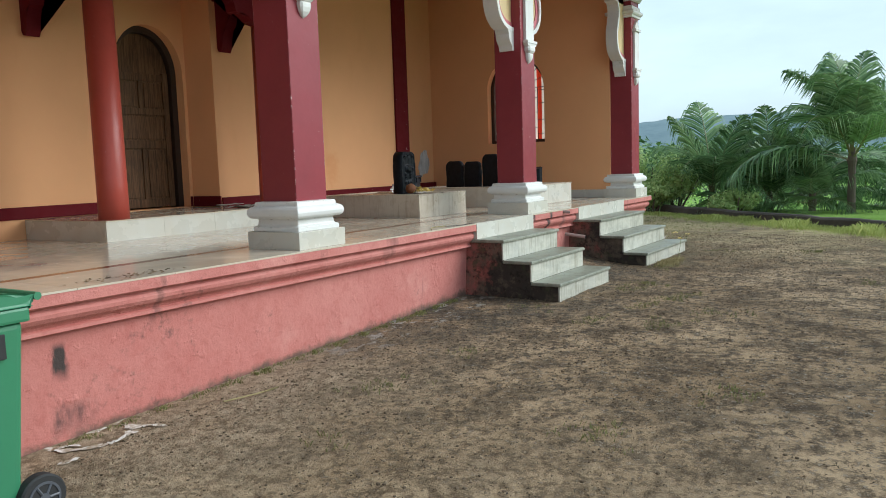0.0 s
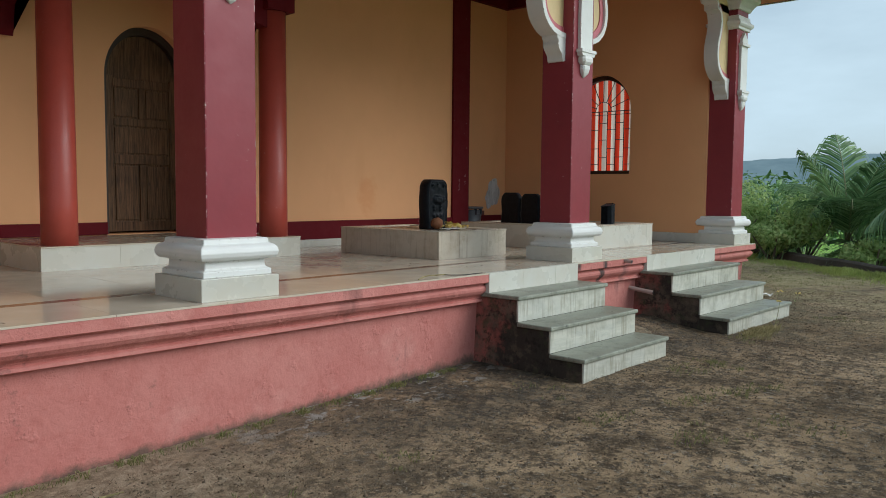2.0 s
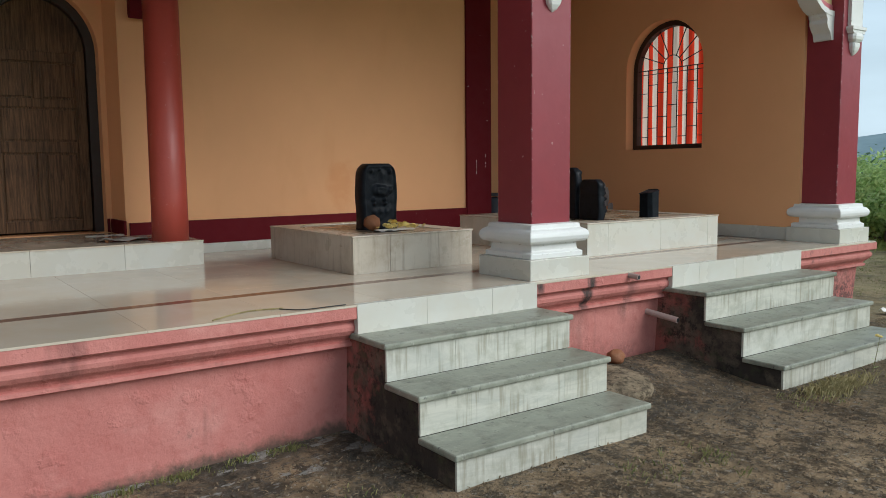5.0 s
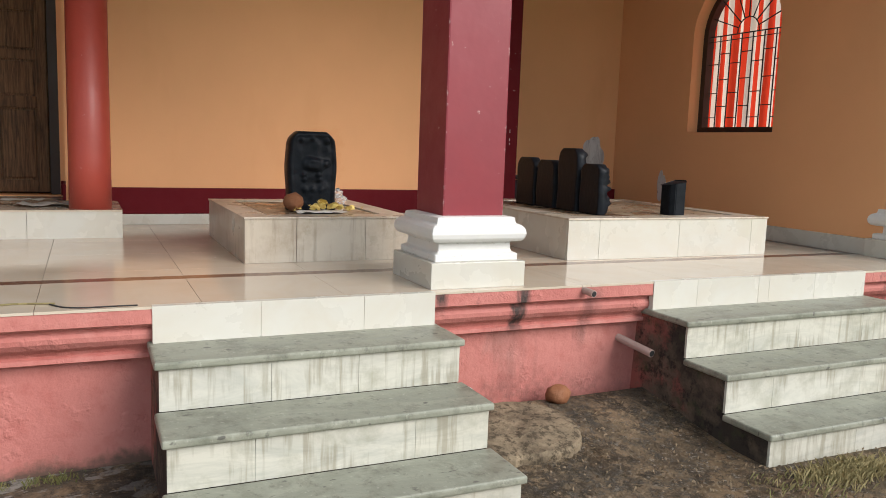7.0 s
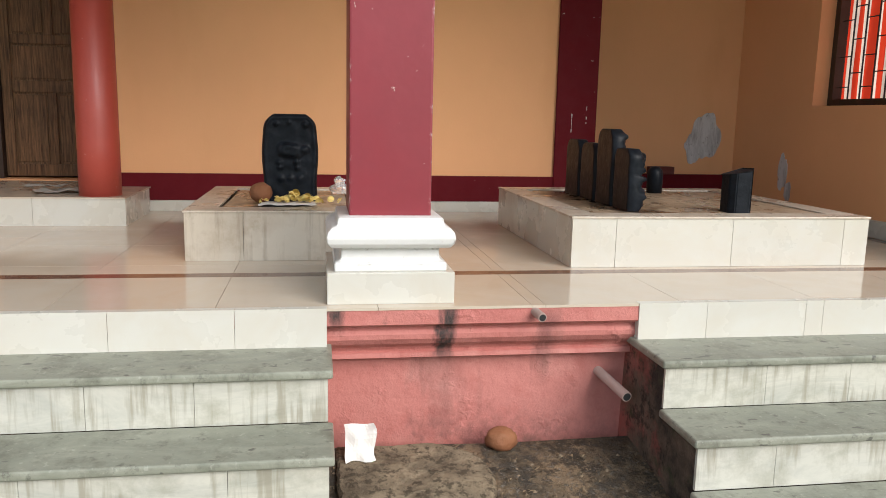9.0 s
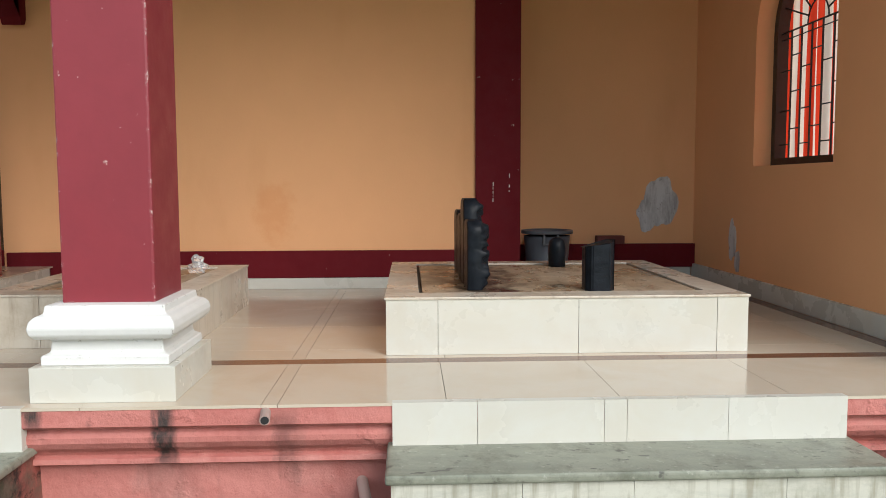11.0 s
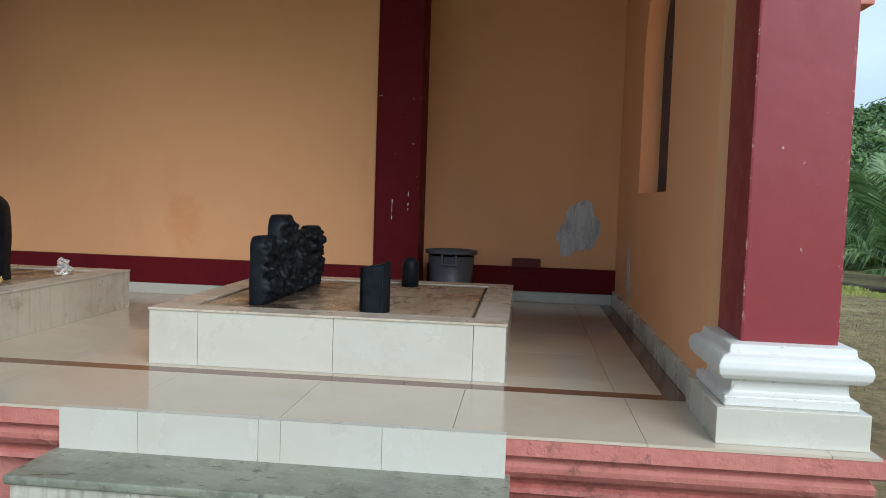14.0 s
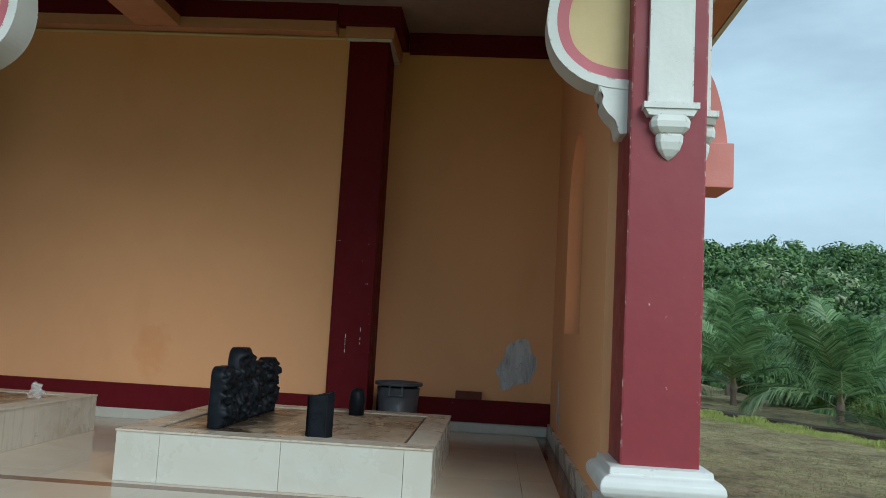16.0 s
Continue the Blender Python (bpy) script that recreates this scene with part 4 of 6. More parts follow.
for z0, z1 in ((1.041, 1.599), (2.041, 2.339)):
    bbox("muntin", DX - 0.021, DX - 0.003, DOOR_C - 0.03, DOOR_C + 0.03, z0, z1, teak, door, 0.004)
    for u, v in ((a + 0.09, DOOR_C - 0.045), (DOOR_C + 0.045, b - 0.09)):
        bbox("door_panel", DX - 0.021, DX - 0.009, u, v, z0 + 0.016, z1 - 0.016, teak, door, 0.007)
bbox("door_panel", DX - 0.021, DX - 0.011, a + 0.09, b - 0.09, 1.706, 1.954, teak, door, 0.007)
# ---- window ----
win = empty("window_1", "arched window with black iron grille and dark wooden frame", "window", kind="structure")
WY = SIDE + 0.165
bm = bmesh.new()
wo = [(WIN_C + WIN_HALF, WIN_SILL)] + arch(WIN_C, WIN_HALF, WIN_SPRING, WIN_RISE) + [(WIN_C - WIN_HALF, WIN_SILL)]
wi = [(WIN_C + WIN_HALF - 0.055, WIN_SILL + 0.05)] + arch(WIN_C, WIN_HALF - 0.055, WIN_SPRING, WIN_RISE - 0.055) + [(WIN_C - WIN_HALF + 0.055, WIN_SILL + 0.05)]
ribbon(bm, wi, wo, "y", WY - 0.045, WY + 0.03)
prism(bm, [(WIN_C - WIN_HALF, WIN_SILL), (WIN_C + WIN_HALF, WIN_SILL), (WIN_C + WIN_HALF - 0.055, WIN_SILL + 0.05), (WIN_C - WIN_HALF + 0.055, WIN_SILL + 0.05)], "y", WY - 0.05, WY + 0.03)
part("window_frame", bm, dark_wood, win, "dark brown wooden frame")
gy0 = WY - 0.012
HW = WIN_HALF - 0.055


def bar(p, q, r=0.006):
    b = bmesh.new()
    tube(b, (p[0], gy0, p[1]), (q[0], gy0, q[1]), r, 6)
    part("grille_bar", b, iron, win)


zs0, zs1 = WIN_SILL + 0.05, 2.49
nb = 7
xs = [WIN_C - HW + 2 * HW * i / nb for i in range(nb + 1)]
for x in xs[1:-1]:
    bar((x, zs0), (x, zs1))
bar((WIN_C - HW, zs1), (WIN_C + HW, zs1))
bar((WIN_C - HW, zs1 - 0.045), (WIN_C + HW, zs1 - 0.045), 0.004)
for i in range(nb):
    for z in ((1.86, 2.10, 2.33) if i % 2 else (1.76, 1.98, 2.24)):
        bar((xs[i], z), (xs[i + 1], z), 0.0045)
hub = [(WIN_C + 0.125 * math.cos(math.pi * k / 10), zs1 + 0.135 * math.sin(math.pi * k / 10)) for k in range(11)]
for p, q in zip(hub, hub[1:]):
    bar(p, q, 0.005)
for k in range(1, 8):
    a = math.pi * k / 8
    bar((WIN_C + 0.125 * math.cos(a), zs1 + 0.135 * math.sin(a)), (WIN_C + HW * math.cos(a), WIN_SPRING + (WIN_RISE - 0.055) * math.sin(a)), 0.0055)

bm = bmesh.new()
cv = []
for i in range(61):
    x = WIN_C - (WIN_HALF - 0.004) * (1 - i / 30)
    cv.append([bm.verts.new((x, WY + 0.058 + 0.013 * math.sin(x * 33 + z * 0.8) + 0.006 * math.sin(x * 71), z)) for z in np.linspace(WIN_SILL + 0.006, 3.12, 9)])
for a, b in zip(cv, cv[1:]):
    for j in range(8):
        bm.faces.new((a[j], b[j], b[j + 1], a[j + 1]))
bm2 = part("curtain", bm, cloth, smooth=True)
tagged(bm2, "red and white striped cloth hanging behind the window grille", "cloth")
bm = bmesh.new()
tube(bm, (WIN_C - 0.66, WY + 0.058, 3.115), (WIN_C + 0.66, WY + 0.058, 3.115), 0.012, 8)
tagged(part("curtain_rail", bm, iron), "thin rail that holds the striped cloth", "rail")

# exterior hood over the window
hood = empty("window_hood", "coral-pink plastered corbel with a rounded crest", "hood", kind="structure")
bbox("ledge", -4.80, -4.49, SIDE + 0.271, 12.395, 2.41, 2.645, hood_paint, hood, 0.006)
bm = bmesh.new()
prism(bm, smooth_curve([(12.365, 2.646), (12.355, 2.72), (12.325, 2.87), (12.28, 3.00), (12.20, 3.13), (12.10, 3.21), (11.99, 3.24)], 5) + [(11.99, 2.646)], "x", -4.785, -4.51)
part("crest", bm, hood_paint, hood)
bbox("hood_back", -4.80, -4.49, SIDE + 0.271, SIDE + 0.285, 2.646, 3.28, hood_paint, hood)

# ---- platforms with stones ----
def altar(name, x0, x1, y0, y1, z, mat, cuts_front, label):
    a = empty(name, label, "platform", "tiled stone platforms")
    z0 = DECK + 0.001
    bbox("core", x0 + 0.02, x1 - 0.02, y0 + 0.02, y1 - 0.02, z0, z - 0.030, grout, a)
    ys = [y0] + list(cuts_front) + [y1]
    for p, q in zip(ys, ys[1:]):
        bbox("front_tile", x1 - 0.018, x1, p + 0.0012, q - 0.0012, z0, z - 0.012, mat, a)
    xs_ = list(np.arange(x1 - 0.019, x0 + 0.2, -0.6)) + [x0]
    for p, q in zip(xs_, xs_[1:]):
        for ya, yb in ((y0, y0 + 0.018), (y1 - 0.018, y1)):
            bbox("side_tile", q + 0.0012, p - 0.0012, ya, yb, z0, z - 0.012, mat, a)
    r, g = 0.15, 0.018
    bbox("rim", x1 - r, x1 + 0.006, y0 - 0.006, y1 + 0.006, z - 0.0115, z, altar_tile, a, 0.003)
    bbox("rim", x0, x0 + r, y0 - 0.006, y1 + 0.006, z - 0.0115, z, altar_tile, a, 0.003)
    bbox("rim", x0 + r + 0.001, x1 - r - 0.001, y0 - 0.006, y0 + r, z - 0.0115, z, altar_tile, a, 0.003)
    bbox("rim", x0 + r + 0.001, x1 - r - 0.001, y1 - r, y1 + 0.006, z - 0.0115, z, altar_tile, a, 0.003)
    nx = max(1, round((x1 - x0 - 2 * r) / 0.62))
    for i in range(nx):
        w = (x1 - x0 - 2 * r - 0.06) / nx
        p = x0 + r + 0.05 + i * w
        bbox("top_tile", p + 0.001, p + w - 0.001, y0 + r + g, y1 - r - g, z - 0.029, z - 0.006, worn_top, a)
    return a


altar("stone_platform", -6.05, -4.711, 7.363, 8.350, 0.998, altar_tile, (7.65, 8.055), "low cream tiled platform with brown water stains")
altar("stone_platform", -6.10, -4.458, 9.280, 10.926, 1.004, clad_tile, (9.513, 10.148, 10.782), "large low cream tiled platform with a sunken top")


def slab_stone(name, cx, cy, w, t, z0, h, face, seed, label, relief=0.03, top=0.35, blobs=None, rim=0.0):
    """A carved upright stone: a rounded slab with weathered relief on one face."""
    nu, nv = 40, 60
    bm = bmesh.new()
    rnd = random.Random(seed)
    blobs = blobs or [(rnd.uniform(-0.45, 0.45) * w, rnd.uniform(0.04, 0.93) * h, rnd.uniform(0.012, 0.034), rnd.uniform(0.25, 0.8)) for _ in range(100)]
    def outline(v):
        z = v * h
        k = max(0.0, (v - (1 - top * w / h)) / (top * w / h))
        return 0.5 * w * (1 - k ** 3.2 * 0.42) * (0.97 + 0.03 * math.sin(v * 9 + seed)), z
    front, rear = [], []
    for j in range(nv + 1):
        hw, z = outline(j / nv)
        rf, rb = [], []
        for i in range(nu + 1):
            u = -1 + 2 * i / nu
            s = hw * u
            edge = min(1, (1 - abs(u)) * 11, (nv - j) / 2.5 + 0.15)
            d = min(1.3, sum(b[3] * max(0, 1 - (math.hypot(s - b[0], z - b[1]) / b[2]) ** 2) ** 0.7 for b in blobs)) * relief
            d += rim * (1 if (1 - abs(u)) * hw < 0.026 or h - z < 0.03 else 0)
            d += 0.006 * noise.noise((s * 20, z * 20, seed))
            rf.append((s, t * 0.5 * (0.75 + 0.25 * edge) + d * edge, z))
            rb.append((s, -t * 0.5 * (0.8 + 0.2 * edge), z))
        front.append(rf)
        rear.append(rb)
    def vtx(p):
        s, d, z = p
        return bm.verts.new((cx + d, cy + s, z0 + z) if face == "x" else (cx - s, cy + d, z0 + z))
    F = [[vtx(p) for p in r] for r in front]
    B = [[vtx(p) for p in r] for r in rear]
    for j in range(nv):
        for i in range(nu):
            bm.faces.new((F[j][i], F[j][i + 1], F[j + 1][i + 1], F[j + 1][i]))
            bm.faces.new((B[j][i + 1], B[j][i], B[j + 1][i], B[j + 1][i + 1]))
        bm.faces.new((F[j][0], F[j + 1][0], B[j + 1][0], B[j][0]))
        bm.faces.new((F[j][nu], B[j][nu], B[j + 1][nu], F[j + 1][nu]))
    for i in range(nu):
        bm.faces.new((F[nv][i], F[nv][i + 1], B[nv][i + 1], B[nv][i]))
        bm.faces.new((F[0][i + 1], F[0][i], B[0][i], B[0][i + 1]))
    return tagged(part(name, bm, basalt, smooth=True), label, "carved stone", "carved black stones")


Z1, Z2 = 0.993, 0.9985
slab_stone("carved_stone", -5.25, 7.868, 0.31, 0.12, Z1, 0.485, "x", 3, "upright black carved stone slab with a rounded top", 0.022, 0.35, [(-0.075, 0.43, 0.014, 1), (-0.005, 0.44, 0.010, 1), (0.085, 0.43, 0.020, 1), (-0.03, 0.29, 0.045, 1), (0.0, 0.285, 0.045, 1), (0.035, 0.28, 0.045, 1), (0.085, 0.29, 0.025, 1), (-0.06, 0.22, 0.018, 0.9), (-0.055, 0.19, 0.016, 0.9), (0.035, 0.22, 0.018, 0.9), (0.04, 0.19, 0.016, 0.9), (0.0, 0.13, 0.02, 0.5), (0.05, 0.13, 0.02, 0.5), (-0.05, 0.13, 0.02, 0.5)], 0.007)
for sx, sw, sh, sd, lab in ((-4.816, 0.235, 0.335, 5, "black carved relief stone in a row on the platform"), (-5.09, 0.255, 0.435, 8, "tallest black carved relief stone of the row"),
                            (-5.379, 0.255, 0.345, 11, "black carved relief stone in a row on the platform"), (-5.667, 0.27, 0.358, 14, "black carved relief stone in a row on the platform")):
    slab_stone("carved_stone", sx, 9.70, sw, 0.075, Z2, sh, "y", sd, lab, 0.026)

bm = bmesh.new()
prism(bm, [(-4.76, 10.225), (-4.665, 10.225), (-4.635, 10.25), (-4.635, 10.335), (-4.68, 10.362), (-4.76, 10.345)], "z", Z2, Z2 + 0.205)
for v in bm.verts:
    if v.co.z > Z2 + 0.2:
        v.co.z += (v.co.y - 10.225) * 0.24
bevel(bm, 0.006)
tagged(part("stone_block", bm, basalt), "short black stone block with a slanted top", "stone", "carved black stones")
bm = bmesh.new()
lathe(bm, [(0.052, Z2), (0.054, Z2 + 0.12), (0.047, Z2 + 0.155), (0.028, Z2 + 0.176), (0.006, Z2 + 0.182)], -5.80, 10.30, 24)
tagged(part("stone_pillar", bm, basalt, smooth=True), "small black domed stone pillar", "stone", "carved black stones")

# ---- things on the deck ----
bucket = empty("bucket", "dark grey plastic bucket with a moulded handle lug", "bucket")
BX, BY = -6.965, 10.442
bm = bmesh.new()
lathe(bm, [(0.138, DECK + 0.001), (0.150, DECK + 0.03), (0.176, 1.115), (0.168, 1.115), (0.145, DECK + 0.05), (0.02, DECK + 0.04)], BX, BY, 36)
part("bucket_body", bm, grey_plastic, bucket, smooth=True)
bm = bmesh.new()
lathe(bm, [(0.176, 1.130), (0.196, 1.132), (0.199, 1.143), (0.196, 1.158), (0.180, 1.160), (0.172, 1.147), (0.172, 1.132)], BX, BY, 36)
part("bucket_rim", bm, grey_plastic, bucket, smooth=True)
bm = bmesh.new()
ribbon(bm, [(BY - 0.045, 1.129), (BY - 0.045, 1.065), (BY + 0.045, 1.065), (BY + 0.045, 1.129)], [(BY - 0.058, 1.129), (BY - 0.06, 1.053), (BY + 0.06, 1.053), (BY + 0.058, 1.129)], "x", BX + 0.14, BX + 0.188)
part("bucket_handle", bm, grey_plastic, bucket)

bm = bmesh.new()
box(bm, BACK_N + 0.002, BACK_N + 0.085, 10.90, 11.125, 1.023, 1.090)
bevel(bm, 0.006)
tagged(part("brick", bm, brick_red), "loose dark clay brick on the base band", "brick")


def blob(name, c, r, mat, label, category, squash=(1, 1, 1), rough=0.08, seed=0, group=""):
    bm = bmesh.new()
    bmesh.ops.create_icosphere(bm, subdivisions=3, radius=1)
    for v in bm.verts:
        k = 1 + rough * noise.noise(v.co * 2.2 + Vector((seed, 0, 0))) + rough * 0.4 * noise.noise(v.co * 6 + Vector((seed, 3, 0)))
        v.co = Vector((c[0] + v.co.x * r * squash[0] * k, c[1] + v.co.y * r * squash[1] * k, c[2] + v.co.z * r * squash[2] * k))
    return tagged(part(name, bm, mat, smooth=True), label, category, group)


def sheet(name, cx, cy, z, lx, ly, ang, mat, label, category, amp=0.02, seed=0, n=10):
    """A crumpled sheet lying flat."""
    bm = bmesh.new()
    ca, sa = math.cos(radians(ang)), math.sin(radians(ang))
    grid = []
    for i in range(n + 1):
        row = []
        for j in range(n + 1):
            u, v = (i / n - 0.5) * lx, (j / n - 0.5) * ly
            u += 0.12 * lx * noise.noise((v * 9, seed, 2))
            v += 0.12 * ly * noise.noise((u * 9, seed, 7))
            h = amp * (0.5 + noise.noise((u * 14, v * 14, seed)))
            row.append(bm.verts.new((cx + ca * u - sa * v, cy + sa * u + ca * v, z + max(0.0015, h))))
        grid.append(row)
    for i in range(n):
        for j in range(n):
            bm.faces.new((grid[i][j], grid[i + 1][j], grid[i + 1][j + 1], grid[i][j + 1]))
    ob = part(name, bm, mat, smooth=False)
    m = ob.modifiers.new("thickness", 'SOLIDIFY')
    m.thickness = 0.0015
    return tagged(ob, label, category)


sheet("offering_paper", -5.00, 7.86, Z1 + 0.005, 0.16, 0.30, 8, paper, "creased white paper under the offerings", "paper", 0.012, 3)
blob("coconut", (-5.06, 7.715, Z1 + 0.062), 0.058, coir, "brown husked coconut before the carved stone", "coconut", (1, 1.05, 0.95), 0.1, 2)
flowers = empty("flower_offering", "heap of yellow marigold flowers on paper", "flowers")
rnd = random.Random(9)
bm = bmesh.new()
for k in range(9):
    a = 2 * math.pi * k / 9
    q = [Vector((0.004 * math.cos(a + s * 0.5), 0.004 * math.sin(a + s * 0.5), 0.008)) for s in (-1, 1)] + [Vector((0.021 * math.cos(a + s * 0.25), 0.021 * math.sin(a + s * 0.25), 0.004)) for s in (1, -1)]
    bm.faces.new([bm.verts.new(v) for v in q])
    q = [Vector((0.0, 0.0, 0.016))] + [Vector((0.014 * math.cos(a + s * 0.35), 0.014 * math.sin(a + s * 0.35), 0.012)) for s in (-1, 1)]
    bm.faces.new([bm.verts.new(v) for v in q])
fl = part("flower", bm, petal, flowers)
fl.location = (-4.98, 7.84, Z1 + 0.03)
for i in range(46):
    f = new("flower", fl.data)
    f.parent = flowers
    yy = rnd.gauss(7.93, 0.085)
    f.matrix_basis = pose(-5.03 + rnd.gauss(0, 0.045), yy, Z1 + 0.022 + max(0, 0.03 - abs(yy - 7.9) * 0.2) * rnd.random() * 1.5, rnd.uniform(-40, 40), rnd.uniform(-40, 40), rnd.uniform(0, 360))
bm = bmesh.new()
bmesh.ops.create_icosphere(bm, subdivisions=3, radius=1)
for v in bm.verts:
    d = v.co.copy()
    k = 1 + 0.5 * noise.noise(d * 1.8 + Vector((4, 1, 0))) + 0.12 * noise.noise(d * 5 + Vector((0, 2, 9)))
    neck = 1.0 - 0.45 * math.exp(-((d.z - 0.35) / 0.25) ** 2)
    v.co = Vector((-5.60 + d.x * 0.048 * k * neck, 8.155 + d.y * 0.055 * k * neck, Z1 + max(0.003, 0.050 + d.z * 0.052 * k)))
tagged(part("plastic_bag", bm, clear_film), "crumpled clear plastic bag on the platform", "bag")

sheet("newspaper", -6.30, 6.33, PZ + 0.004, 0.22, 0.34, 20, newsprint, "folded grey newspaper lying on the entrance platform", "newspaper", 0.025, 11)
sheet("newspaper", -6.37, 6.19, PZ + 0.03, 0.12, 0.26, -15, newsprint, "folded grey newspaper lying on the entrance platform", "newspaper", 0.02, 17)

# twigs and litter
def twig(name, pts, r, z, mat, label):
    b = bmesh.new()
    c = smooth_curve(pts, 6)
    for p, q in zip(c, c[1:]):
        tube(b, (p[0], p[1], z + r), (q[0], q[1], z + r), r, 5)
    return tagged(part(name, b, mat), label, "twig", "dry twigs")


twig("twig", [(-3.715, 6.07), (-3.79, 6.18), (-3.84, 6.305), (-3.815, 6.46)], 0.004, DECK + 0.001, straw, "curved pale straw lying on the deck edge")
bm = bmesh.new()
wire = smooth_curve([(-3.81, 6.44), (-3.74, 6.49), (-3.71, 6.56), (-3.712, 6.66), (-3.71, 6.76)], 6)
for p, q in zip(wire, wire[1:]):
    tube(bm, (*p, DECK + 0.004), (*q, DECK + 0.004), 0.003, 6)
tagged(part("wire", bm, rubber), "thin black wire lying along the deck edge", "wire")
twig("twig", [(-3.50, 3.42), (-3.44, 3.62), (-3.42, 3.80)], 0.005, yard(0, 3.6) + 0.006, straw, "pale dry stick on the earth by the plinth")
twig("twig", [(-1.9, 2.6), (-1.75, 2.75), (-1.72, 2.9)], 0.003, yard(0, 2.7) + 0.01, straw, "pale dry stick on the earth")
rnd = random.Random(31)
Vd, Fd = [], []
for _ in range(90):
    leaf_quad_at = (-3.82 + rnd.gauss(0, 0.05), 3.05 + rnd.gauss(0, 0.18))
    a, l, w = rnd.uniform(0, 6.28), rnd.uniform(0.008, 0.02), rnd.uniform(0.003, 0.008)
    k = len(Vd)
    for u, v, h in ((-l, 0, 0.002), (0, -w, 0.006), (l, 0, 0.004), (0, w, 0.007)):
        Vd.append((leaf_quad_at[0] + math.cos(a) * u - math.sin(a) * v, leaf_quad_at[1] + math.sin(a) * u + math.cos(a) * v, DECK + h))
    Fd.append((k, k + 1, k + 2, k + 3))
me = bpy.data.meshes.new("deck_litter")
me.from_pydata(Vd, [], Fd)
me.materials.append(dry_leaf)
tagged(new("deck_litter", me), "small dry leaf scraps on the deck edge", "leaf litter", kind="stuff")

# bare plaster patches
def patch(name, axis, plane, c, pts_seed, ry, rz, mat, label):
    rnd = random.Random(pts_seed)
    pts = []
    n = 44
    for i in range(n):
        a = 2 * math.pi * i / n
        k = 1.08 + 0.30 * noise.noise((math.cos(a) * 1.6, math.sin(a) * 1.6, pts_seed)) + rnd.uniform(-0.035, 0.035)
        pts.append((c[0] + ry * k * math.cos(a), c[1] + rz * k * math.sin(a)))
    bm = bmesh.new()
    prism(bm, pts, axis, plane[0], plane[1])
    return tagged(part(name, bm, mat), label, "plaster patch", kind="structure")


patch("plaster_patch", "x", (BACK_N - 0.01, BACK_N + 0.004), (11.43, 1.36), 4, 0.125, 0.20, bare_plaster, "bare grey plaster patch on the ochre wall")
patch("plaster_patch", "x", (BACK_N - 0.01, BACK_N + 0.005), (11.33, 1.26), 6, 0.08, 0.12, bare_plaster, "bare grey plaster patch on the ochre wall")
patch("plaster_patch", "y", (SIDE - 0.004, SIDE + 0.01), (-6.545, 1.09), 9, 0.055, 0.14, bare_plaster, "small bare grey plaster patch on the end wall")
patch("plaster_patch", "y", (SIDE - 0.004, SIDE + 0.01), (-6.45, 0.955), 13, 0.04, 0.07, bare_plaster, "small bare grey plaster patch on the end wall")

# drain pipes
for (p, q, r) in (((FRONT - 0.05, 8.875, 0.722), (FRONT + 0.085, 8.893, 0.708), 0.018), ((FRONT - 0.16, 9.20, 0.425), (FRONT + 0.13, 9.245, 0.385), 0.021)):
    bm = bmesh.new()
    tube(bm, p, q, r, 16)
    pipe = tagged(part("drain_pipe", bm, pvc, smooth=False), "short dirty plastic drain pipe through the plinth", "pipe", "drain pipes")
    # black disc on the closed pipe end, painted shade of a hollow
    bm = bmesh.new()
    d = (Vector(q) - Vector(p)).normalized()
    tube(bm, Vector(q) - d * 0.001, Vector(q) + d * 0.002, r * 0.78, 16)
    part("bore", bm, rubber, pipe, "black disc for the shade inside the pipe")

# ---- green bin ----
bin_ = empty("wheelie_bin", "green plastic wheeled bin with a white printed mark", "bin")
b_z = ground_height(-3.3, 1.9)
bx0, bx1, by0, by1 = -3.60, -3.04, 1.30, 2.02
bm = bmesh.new()
lo = [bm.verts.new(p) for p in ((bx0 + 0.05, by0 + 0.09, b_z + 0.03), (bx1 - 0.05, by0 + 0.09, b_z + 0.03), (bx1 - 0.05, by1 - 0.05, b_z + 0.03), (bx0 + 0.05, by1 - 0.05, b_z + 0.03))]
hi = [bm.verts.new(p) for p in ((bx0, by0, b_z + 0.86), (bx1, by0, b_z + 0.86), (bx1, by1, b_z + 0.86), (bx0, by1, b_z + 0.86))]
bm.faces.new(lo[::-1])
bm.faces.new(hi)
for i in range(4):
    bm.faces.new((lo[i], lo[(i + 1) % 4], hi[(i + 1) % 4], hi[i]))
bevel(bm, 0.03, 3)
part("bin_body", bm, bin_green, bin_)
bbox("collar", bx0 - 0.018, bx1 + 0.018, by0 - 0.02, by1 + 0.018, b_z + 0.855, b_z + 0.915, bin_green, bin_, 0.012)
bm = bmesh.new()
prism(bm, [(by0 - 0.03, b_z + 0.918), (by1 + 0.02, b_z + 0.918), (by1 + 0.03, b_z + 0.955), (by1 - 0.1, b_z + 0.985), (by0 + 0.1, b_z + 0.975), (by0 - 0.03, b_z + 0.945)], "x", bx0 - 0.012, bx1 + 0.012)
bevel(bm, 0.012, 2)
part("lid", bm, bin_green, bin_)
bm = bmesh.new()
tube(bm, (bx0, by1 + 0.065, b_z + 0.95), (bx1, by1 + 0.065, b_z + 0.95), 0.017, 12)
for xx in (bx0 + 0.04, bx1 - 0.04):
    box(bm, xx - 0.015, xx + 0.015, by1, by1 + 0.06, b_z + 0.925, b_z + 0.958)
part("handle", bm, bin_green, bin_)
